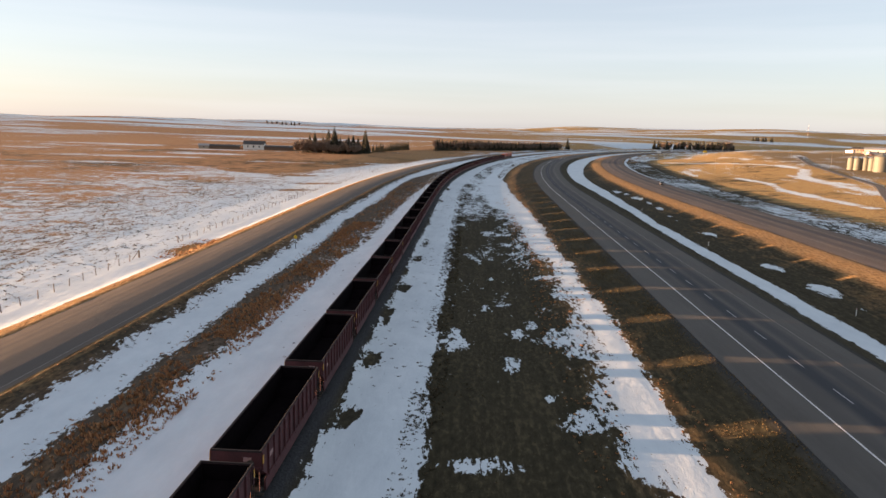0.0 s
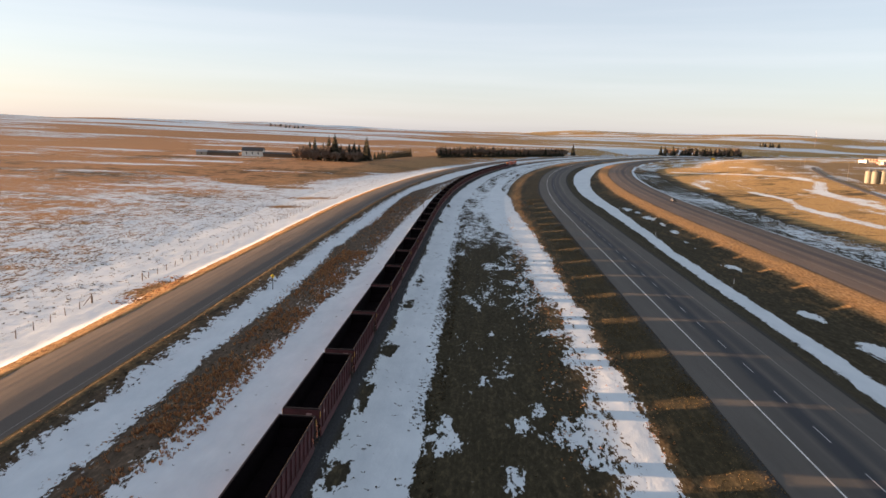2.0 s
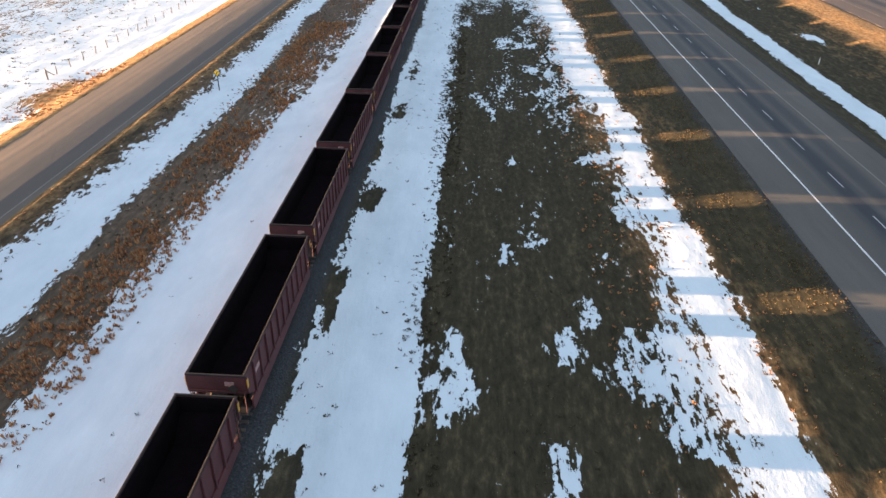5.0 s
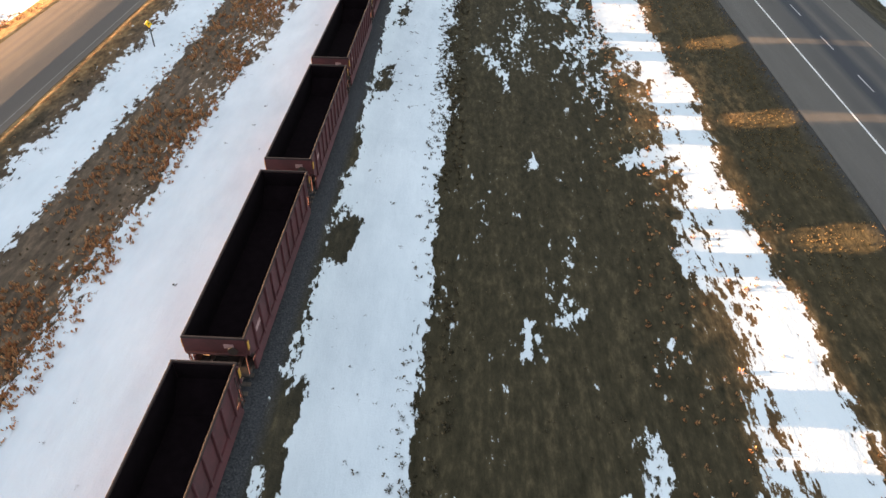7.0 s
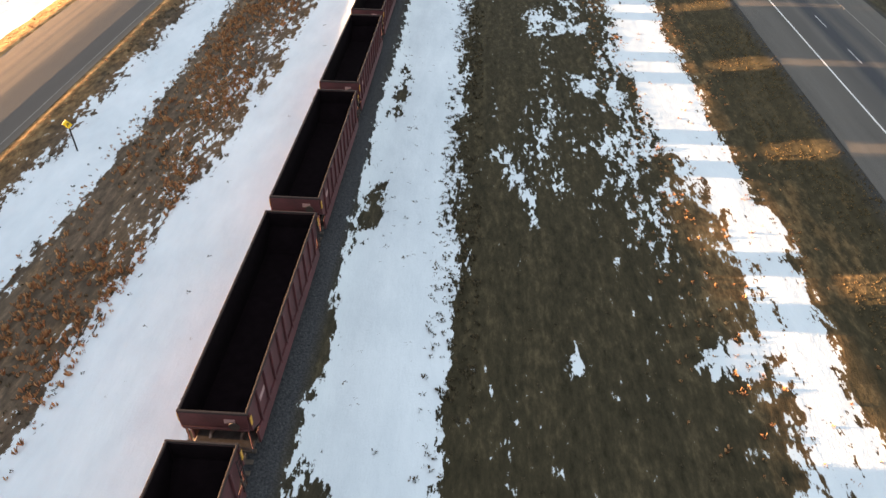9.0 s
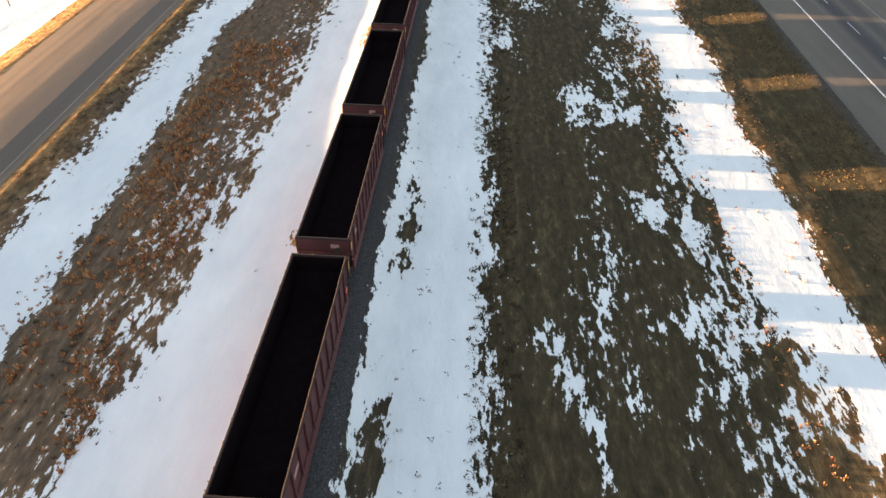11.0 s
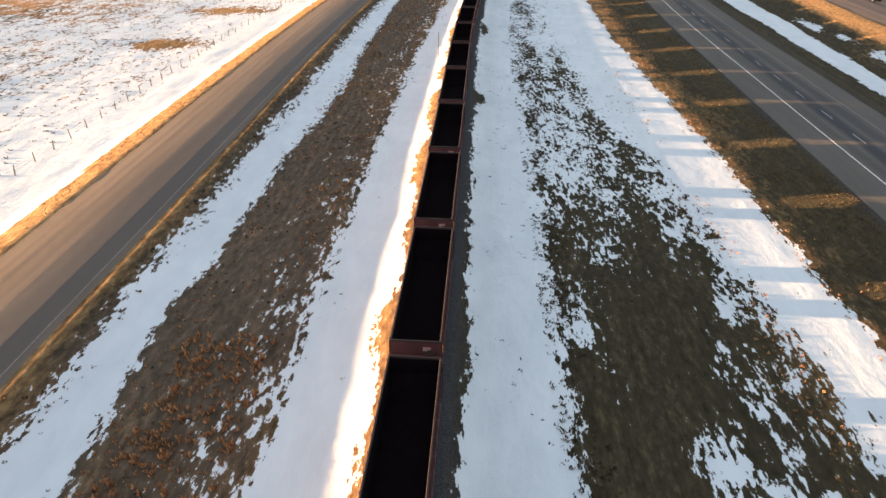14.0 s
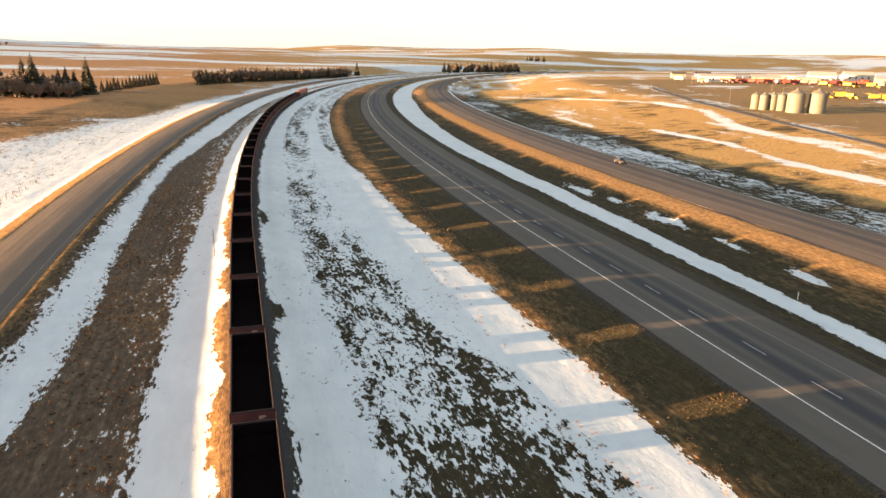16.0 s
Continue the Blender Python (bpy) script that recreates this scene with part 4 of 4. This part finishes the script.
# ---- farm and town buildings ----
M_BARN = plain("brown_barn_boards", (0.16, 0.1, 0.065), 0.85, 0, 1.2, 0.35)
M_TIN = plain("dull_tin_roof", (0.34, 0.32, 0.3), 0.7, 0.0, 0.8, 0.2)
M_DARKROOF = plain("dark_shingle_roof", (0.06, 0.055, 0.05), 0.85, 0, 1.5, 0.3)
M_BEIGE = plain("beige_siding", (0.34, 0.29, 0.22), 0.7, 0, 0.6, 0.15)


def build_house(name, x, y, turn, w, d, h, rise, wall, roof, label, windows=3, door=True, z=None):
    hs = base(name, pose(x, y, ground_z(x, y) if z is None else z, 0, 0, turn), label, "building")
    bm = bmesh.new()
    v = [bm.verts.new(p) for p in ((-w / 2, -d / 2, -1), (w / 2, -d / 2, -1), (w / 2, d / 2, -1), (-w / 2, d / 2, -1), (-w / 2, -d / 2, h), (w / 2, -d / 2, h), (w / 2, d / 2, h), (-w / 2, d / 2, h), (-w / 2, 0, h + rise), (w / 2, 0, h + rise))]
    for f in ((0, 1, 5, 4), (1, 2, 6, 9, 5), (2, 3, 7, 6), (3, 0, 4, 8, 7), (4, 5, 9, 8), (6, 7, 8, 9), (3, 2, 1, 0)):
        bm.faces.new([v[i] for i in f])
    part("wall", bm, wall, hs)
    for sg in (-1, 1):
        bm = bmesh.new()
        o, t = 0.5, 0.18
        n = Vector((0, sg * rise, d / 2)).normalized() * t
        a = [Vector((-w / 2 - o, 0, h + rise + 0.02)), Vector((w / 2 + o, 0, h + rise + 0.02)), Vector((w / 2 + o, sg * (d / 2 + o), h - o * rise / (d / 2) + 0.02)), Vector((-w / 2 - o, sg * (d / 2 + o), h - o * rise / (d / 2) + 0.02))]
        lo = [bm.verts.new(p) for p in a]
        hi = [bm.verts.new(p + n) for p in a]
        bm.faces.new(hi)
        bm.faces.new(lo[::-1])
        for i in range(4):
            bm.faces.new((lo[i], lo[(i + 1) % 4], hi[(i + 1) % 4], hi[i]))
        bmesh.ops.recalc_face_normals(bm, faces=bm.faces)
        part("roof", bm, roof, hs)
    for k in range(windows):
        px = -w / 2 + w * (k + 0.8) / (windows + 0.6)
        part("window", boxed(px - 0.6, px + 0.6, -d / 2 - 0.03, -d / 2 + 0.02, h * 0.4, h * 0.75), M_GLASS, hs)
    if door:
        part("door", boxed(w / 2 - 0.02, w / 2 + 0.03, -min(2, d / 4), min(2, d / 4), 0, h * 0.8), M_GREY, hs)
    return hs


build_house("farmhouse", -210, 650, 8, 19, 11, 5.0, 3.0, M_WHITE, M_DARKROOF, "white gabled farm building with dark roof beside sheds")
build_house("cattle_shed", -237, 646, 4, 31, 10, 2.6, 1.4, M_BARN, M_DARKROOF, "long low brown cattle shed with dark roof", 0)
build_house("machine_shed", -183, 652, 3, 34, 10, 2.8, 1.2, M_BARN, M_DARKROOF, "long low dark shed behind the farm grove", 0)
build_house("small_barn", -255, 640, 20, 9, 7, 3.0, 1.5, M_BEIGE, M_TIN, "small pale shed at the end of the farmyard", 1)
build_house("garage", -118, 622, 10, 7, 6, 2.6, 1.6, M_BARN, M_TIN, "small brown garage beside the grove", 1)
corral = base("corral_fence", pose(-164, 588, 0, 0, 0, 4), "pale board corral fence before the farm grove", "fence")
bd = part("board", boxed(-1.9, 1.9, -0.03, 0.03, -0.09, 0.09), M_WHITE, corral)
pst = part("post", boxed(-0.09, 0.09, -0.09, 0.09, -0.3, 1.7), M_WHITE, corral)
for k in range(9):
    for z in (0.5, 1.0, 1.5):
        share("board", bd.data, corral, pose(k * 4 + 2, -0.1, z - 0.3))
    share("post", pst.data, corral, pose(k * 4, 0, -0.3))
bd.matrix_basis, pst.matrix_basis = pose(-2, -0.1, 0.7), pose(-4, 0, -0.3)

# grain bins
M_BIN = plain("weathered_bin_steel", (0.15, 0.145, 0.115), 0.65, 0.1, 0.5, 0.2)


def build_bin(x, y, z, r, h, top):
    b = base("grain_bin", pose(x, y, z), "round corrugated steel grain bin with conical roof", "grain bin", "grain bins by the yard")
    bm = bmesh.new()
    n, rings = 28, int(h / 0.5)
    loops = []
    for k in range(rings + 1):
        rad = r + (0.05 if k % 2 else 0.0)
        loops.append([bm.verts.new((rad * math.cos(6.2832 * j / n), rad * math.sin(6.2832 * j / n), -0.5 + (h + 0.5) * k / rings)) for j in range(n)])
    for a, c in zip(loops, loops[1:]):
        for j in range(n):
            bm.faces.new((a[j], a[(j + 1) % n], c[(j + 1) % n], c[j]))
    part("drum", bm, M_BIN, b)
    part("roof", rod(bmesh.new(), (0, 0, h), (0, 0, h + r * 0.5), r + 0.15, 0.3, 28), top, b)
    part("hatch", rod(bmesh.new(), (0, 0, h + r * 0.48), (0, 0, h + r * 0.48 + 0.4), 0.45, n=12), M_BIN, b)
    bm = bmesh.new()
    for yy in (-0.2, 0.2):
        rod(bm, (-r - 0.1, yy, 0), (-r - 0.1, yy, h), 0.03, n=5)
    part("ladder", bm, M_GALV, b)
    return b


# ---- the yard and town on the rise to the east ----
for off, back, r, h, top in ((-18, 2, 2.2, 7.4, M_BIN), (-13.8, 0, 2.2, 7.4, M_BIN), (-9.6, 2, 2.2, 7.8, M_BIN), (-5.4, 0, 2.2, 7.8, M_BIN), (1.0, -6, 4.2, 9.4, M_BIN), (10.8, -3, 4.2, 9.6, M_BIN)):
    bx, by = 259 + off * 0.736 + back * 0.677, 455 - off * 0.677 + back * 0.736
    build_bin(bx, by, ground_z(bx, by), r, h, top)

M_PALE = plain("pale_sheet_metal", (0.55, 0.52, 0.47), 0.7, 0, 0.7, 0.2)
M_MACH_R = plain("red_machine_paint", (0.26, 0.05, 0.035), 0.5, 0, 1, 0.3)
M_MACH_Y = plain("yellow_machine_paint", (0.5, 0.3, 0.04), 0.5, 0, 1, 0.25)
M_TYRE = plain("tyre_rubber", (0.02, 0.02, 0.02), 0.9, 0, 4, 0.3)
tr = random.Random(31)


def yard_place(t, back):
    """A spot on the yard: t along its front, back from it in metres."""
    return 325 + 190 * t + back * 0.68, 695 - 190 * t + back * 0.73


for bx, by, turn, w, d, h, rise, wall, roof, name, label in (
        (395, 800, 30, 30, 14, 5, 2, M_PALE, M_TIN, "workshop", "white metal workshop with pale tin roof"),
        (430, 800, 30, 24, 12, 4, 2, M_BEIGE, M_TIN, "workshop", "beige metal workshop with tin roof"),
        (470, 775, 35, 22, 14, 6, 3, M_PALE, M_TIN, "machine_shed", "tall white machine shed with tin roof"),
        (498, 742, 35, 24, 16, 6, 3, M_PALE, M_TIN, "machine_shed", "tall white machine shed with tin roof"),
        (520, 700, 40, 34, 16, 5, 2, M_BEIGE, M_TIN, "warehouse", "long beige warehouse with tin roof"),
        (540, 655, 42, 26, 14, 5, 2.5, M_PALE, M_TIN, "warehouse", "white warehouse with tin roof"),
        (585, 645, 42, 36, 18, 5, 2.5, M_BEIGE, M_TIN, "warehouse", "very long white warehouse with pale roof"),
        (440, 640, 40, 26, 12, 3.5, 1.6, M_PALE, M_TIN, "office", "low white office building on the gravel yard"),
        (460, 600, 42, 20, 10, 3.5, 1.6, M_BEIGE, M_TIN, "office", "low beige office building on the gravel yard"),
        (372, 880, 25, 16, 10, 4, 2, M_WHITE, M_DARKROOF, "house", "white house at the edge of town"),
        (352, 905, 25, 14, 9, 4, 2, M_BEIGE, M_DARKROOF, "house", "beige house at the edge of town")):
    bx, by = yard_place((bx - 350) / 240, 60 + tr.uniform(-10, 150))
    build_house(name, bx, by, -turn, w, d, h, rise, wall, roof, label, 4)


def build_machine(mat, colour):
    """A combine harvester of the dealer's yard."""
    t = base("combine_harvester", Matrix(), colour + " combine harvester parked on the gravel yard", "farm machine", "machines on the dealer's yard")
    part("body", boxed(-1.5, 1.5, -3, 3, 1.3, 3.5, bevel=0.2), mat, t)
    part("cab", boxed(-0.9, 0.9, -4.3, -3, 1.6, 3.7, bevel=0.15), M_GLASS, t)
    part("header", boxed(-3.2, 3.2, -6, -4.8, 0.3, 1.2, bevel=0.1), mat, t)
    part("feeder", boxed(-0.6, 0.6, -5, -3, 0.8, 1.7, bevel=0.08), mat, t)
    part("unloading_auger", rod(bmesh.new(), (1.5, -1, 3.5), (1.7, 4.5, 4.0), 0.18, n=8), mat, t)
    for x in (-1.6, 1.6):
        part("wheel", rod(bmesh.new(), (x - 0.3, -2, 0.9), (x + 0.3, -2, 0.9), 0.9, n=16), M_TYRE, t)
        part("wheel", rod(bmesh.new(), (x - 0.2, 2.3, 0.55), (x + 0.2, 2.3, 0.55), 0.55, n=14), M_TYRE, t)
    return t


reds, yellows = build_machine(M_MACH_R, "red"), build_machine(M_MACH_Y, "yellow")
spots = [(reds, *yard_place(0.25 + k * 0.025, 40 + tr.uniform(-6, 6))) for k in range(15)]
spots += [(reds, *yard_place(0.8 + k * 0.025, 70 + tr.uniform(-4, 4))) for k in range(8)]
spots += [(yellows, 345 + k * 5.5 + tr.uniform(-2, 2), 520 - k * 5 + tr.uniform(-6, 6)) for k in range(16)]
spots += [(yellows, *yard_place(0.5 + k * 0.06, 10 + tr.uniform(-5, 5))) for k in range(5)]
spots += [(reds, *yard_place(tr.uniform(0.1, 1.2), tr.uniform(20, 160))) for k in range(18)]
spots += [(yellows, *yard_place(tr.uniform(0.3, 1.2), tr.uniform(-10, 120))) for k in range(5)]
used = set()
for ob, px, py in spots:
    m = pose(px, py, ground_z(px, py), 0, 0, tr.uniform(20, 70))
    if ob in used:
        copy_thing(ob, m)
    else:
        ob.matrix_basis = m
        used.add(ob)


def build_trailer():
    t = base("trailer", Matrix(), "pale box trailer parked on the gravel yard", "trailer", "trailers on the yard")
    part("box", boxed(-1.3, 1.3, -6, 6, 1.1, 3.9, bevel=0.06), M_PALE, t)
    part("chassis", boxed(-0.9, 0.9, -5.8, 5.8, 0.85, 1.1), M_BLACK, t)
    for x in (-1.0, 1.0):
        for y in (3.4, 4.7):
            part("wheel", rod(bmesh.new(), (x - 0.18, y, 0.5), (x + 0.18, y, 0.5), 0.5, n=14), M_TYRE, t)
        part("landing_leg", boxed(x - 0.08, x + 0.08, -4.2, -4.05, 0, 0.9), M_GREY, t)
    return t


trailer = build_trailer()
trailer.matrix_basis = pose(*yard_place(0.3, 90), ground_z(*yard_place(0.3, 90)), 0, 0, 30)
for k in range(30):
    px, py = yard_place(tr.uniform(0.0, 1.2), tr.uniform(20, 200))
    copy_thing(trailer, pose(px, py, ground_z(px, py), 0, 0, tr.uniform(0, 180)))


def build_pole(x, y, h, arms=True, label="tall pale roadside pole with a lamp arm"):
    p = base("street_lamp", pose(x, y, ground_z(x, y), 0, 0, 40), label, "pole", "poles along the yard")
    part("pole", rod(bmesh.new(), (0, 0, -0.3), (0, 0, h), 0.1, 0.06, 8), M_GREY, p)
    part("arm", rod(bmesh.new(), (0, 0, h - 0.1), (1.8, 0, h + 0.2), 0.05, 0.04, 6), M_GREY, p)
    part("lamp_head", boxed(1.6, 2.4, -0.15, 0.15, h + 0.1, h + 0.3, bevel=0.04), M_GREY, p)
    return p


pole = build_pole(170, 500, 11)
for px, py in ((185, 506), (262, 590), (240, 480), (265, 470), (300, 420), (330, 640), (290, 660), (350, 575), (385, 545), (215, 640), (240, 690)):
    copy_thing(pole, pose(px, py, ground_z(px, py), 0, 0, tr.uniform(0, 360)))


def strip_road(name, pts, w, mat, label):
    verts, faces = [], []
    for i, (x, y) in enumerate(pts):
        a, b = pts[max(0, i - 1)], pts[min(len(pts) - 1, i + 1)]
        d = Vector((b[0] - a[0], b[1] - a[1])).normalized()
        for k, dz in ((-1.3, -0.5), (-1, 0.25), (1, 0.25), (1.3, -0.5)):
            px, py = x + d.y * w / 2 * k, y - d.x * w / 2 * k
            verts.append((px, py, ground_z(px, py) + dz))
        if i:
            c = len(verts) - 8
            faces += [(c + j, c + 1 + j, c + 5 + j, c + 4 + j) for j in range(3)]
    ob = mesh_from(name, verts, faces, mat)
    return tagged(ob, label, "road", kind="structure")


M_LANE = plain("dark_service_road", (0.045, 0.04, 0.037), 0.9, 0, 0.5, 0.35)
strip_road("road_4", [(float(np.interp(t, [200, 300, 340, 400, 437, 512, 602, 864], [125, 174, 194, 212, 222, 242, 275, 395])), t) for t in range(200, 640, 12)], 3.4, M_LANE, "dark narrow service road below the yard")

mx, my = 1135.0, 2450.0
mast = base("radio_mast", pose(mx, my, ground_z(mx, my)), "tall thin red and white lattice radio mast", "mast")
for i in range(7):
    bm = bmesh.new()
    for k in range(3):
        a, c = 6.283 * k / 3, 6.283 * (k + 1) / 3
        rod(bm, (0.45 * math.cos(a), 0.45 * math.sin(a), i * 8), (0.45 * math.cos(a), 0.45 * math.sin(a), i * 8 + 8), 0.07, n=5)
        for j in range(4):
            rod(bm, (0.45 * math.cos(a), 0.45 * math.sin(a), i * 8 + j * 2), (0.45 * math.cos(c), 0.45 * math.sin(c), i * 8 + j * 2 + 2), 0.03, n=4)
    part("mast_section", bm, M_MACH_R if i % 2 else M_WHITE, mast)

# signs over the far end of the highway
for x, y, w, mat, lab in ((262, 1010, 6, M_WHITE, "white roadside board by the highway"), (350, 1080, 5, M_YELLOW, "yellow roadside board by the highway")):
    sg = base("road_board", pose(x, y, ground_z(x, y), 0, 0, 0), lab, "road sign")
    part("panel", boxed(-w / 2, w / 2, -0.06, 0.06, 2, 5, bevel=0.03), mat, sg)
    for px in (-w / 3, w / 3):
        part("post", boxed(px - 0.1, px + 0.1, 0.06, 0.2, -0.5, 4.6), M_GALV, sg)

# ---- the car on the far carriageway ----
M_CAR = plain("dark_car_paint", (0.05, 0.04, 0.035), 0.35, 0.3, 2, 0.2)
M_LAMP = plain("headlight_glass", (0.7, 0.68, 0.6), 0.15, 0, 3, 0.1)


def build_car():
    c = base("car", Matrix(), "dark pickup-sized car on the far carriageway", "car")
    bm = bmesh.new()
    box(bm, -0.93, 0.93, -2.4, 2.4, 0.4, 1.0, bevel=0.12)
    part("body", bm, M_CAR, c)
    bm = bmesh.new()
    made = bmesh.ops.create_cube(bm, size=1)["verts"]
    for v in made:
        v.co = Vector((v.co.x * (1.7 if v.co.z < 0 else 1.35), v.co.y * (2.9 if v.co.z < 0 else 1.7) + 0.2, 1.3 + v.co.z * 0.66))
    bmesh.ops.bevel(bm, geom=bm.edges[:], offset=0.06, segments=1, affect="EDGES")
    part("cabin", bm, M_GLASS, c)
    part("roof", boxed(-0.64, 0.64, -0.55, 0.98, 1.6, 1.67, bevel=0.025), M_CAR, c)
    for x in (-0.85, 0.85):
        for y in (-1.5, 1.5):
            w = part("wheel", rod(bmesh.new(), (x - 0.12, y, 0.36), (x + 0.12, y, 0.36), 0.36, n=16), M_TYRE, c)
            part("rim", rod(bmesh.new(), (x - 0.125, y, 0.36), (x + 0.125, y, 0.36), 0.2, n=12), M_GALV, w)
    for x in (-0.62, 0.62):
        part("headlight", boxed(x - 0.2, x + 0.2, -2.43, -2.38, 0.68, 0.85), M_LAMP, c)
    return c


cx, cy = place(338.0, 100.2)
build_car().matrix_basis = pose(cx, cy, ground_z(*place(338.0, 97)) + 0.055, 0, 0, -heading(338))


# ---- grass tufts standing out of turf and snow ----
def blade_material(name, *stops):
    m, n, l, b = material(name, 0.9)
    g = n.new("ShaderNodeNewGeometry")
    l.new(ramp(n, l, g.outputs["Random Per Island"], *stops), b.inputs["Base Color"])
    return m


M_STRAW = blade_material("dry_grass_blades", (0.0, (0.2, 0.085, 0.035)), (0.45, (0.36, 0.165, 0.065)), (0.8, (0.52, 0.3, 0.13)), (1.0, (0.13, 0.075, 0.04)))
M_VERGE = blade_material("verge_grass_blades", (0.0, (0.05, 0.037, 0.017)), (0.5, (0.11, 0.078, 0.032)), (1.0, (0.24, 0.16, 0.066)))
M_TURF = blade_material("dull_turf_blades", (0.0, (0.025, 0.021, 0.011)), (0.5, (0.06, 0.048, 0.024)), (1.0, (0.13, 0.09, 0.045)))


def tufts(name, mat, spans, seed, label):
    """spans: s0, s1, u0, u1, number, height, width. Tufts of bent blades."""
    r = np.random.RandomState(seed)
    allv, allf, c = [], [], 0
    for s0, s1, u0, u1, count, tall, wide in spans:
        s, u = r.uniform(s0, s1, count), r.uniform(u0, u1, count)
        # gather into clumps
        keep = bumps(u, s * 0.5, 3.0, seed + 7, 2) + r.uniform(-0.5, 0.5, count) > -0.05
        s, u = s[keep], u[keep]
        xy = np.array([place(a, b) for a, b in zip(s, u)])
        z = height(xy[:, 0], xy[:, 1])
        size = r.uniform(0.5, 1.25, len(s))
        for (x, y), zz, k in zip(xy, z, size):
            for j in range(8):
                a, lean = r.uniform(0, 6.283), r.uniform(0.15, 0.7) * wide * k
                h = tall * k * r.uniform(0.5, 1.0)
                bw = wide * 0.08 * k + 0.012
                ca, sa = math.cos(a), math.sin(a)
                bx, by = x + ca * wide * 0.15, y + sa * wide * 0.15
                allv += [(bx - sa * bw, by + ca * bw, zz - 0.05), (bx + sa * bw, by - ca * bw, zz - 0.05), (bx + ca * lean * 0.5 + sa * bw * 0.7, by + sa * lean * 0.5 - ca * bw * 0.7, zz + h), (bx + ca * lean, by + sa * lean, zz + h * 0.8)]
                allf += [(c, c + 1, c + 2), (c, c + 2, c + 3)]
                c += 4
    ob = mesh_from(name, allv, allf, mat)
    return tagged(ob, label, "grass", kind="stuff")


tufts("dry_grass", M_STRAW, [(30, 180, -17.0, -10.4, 5200, 0.4, 0.32), (185, 330, -17.5, -9.5, 1300, 0.3, 0.26), (30, 170, -16.5, -10.6, 2400, 0.26, 0.2), (30, 330, -19.0, -16.5, 1500, 0.2, 0.2), (30, 330, -25.2, -24.4, 900, 0.05, 0.2), (40, 330, -38.8, -36.6, 2000, 0.08, 0.25), (120, 143, -44.0, -37.5, 300, 0.22, 0.4), (30, 260, 23, 27.5, 1300, 0.18, 0.24), (30, 330, 32.0, 34.8, 1500, 0.16, 0.2), (90, 165, 26.5, 32.5, 110, 0.16, 0.34)], 3, "tufts of dry orange grass in snow and along verges")
tufts("turf_clumps", M_TURF, [(30, 330, -19.5, -10.3, 2500, 0.16, 0.25), (30, 330, 8.8, 12.0, 4600, 0.2, 0.3), (30, 330, 12, 27, 3500, 0.08, 0.2), (60, 330, -24.3, -21.9, 1200, 0.2, 0.3), (40, 330, 3.0, 10, 800, 0.1, 0.16), (60, 330, 3.2, 10, 350, 0.14, 0.32), (60, 330, -10.5, -4.5, 160, 0.15, 0.25), (70, 300, -110, -48, 4200, 0.2, 0.45)], 5, "dull clumps of dead turf poking through the snow")
tufts("verge_grass", M_VERGE, [(40, 330, 35.0, 40.9, 17000, 0.1, 0.13)], 8, "short dry grass standing along the highway banks")
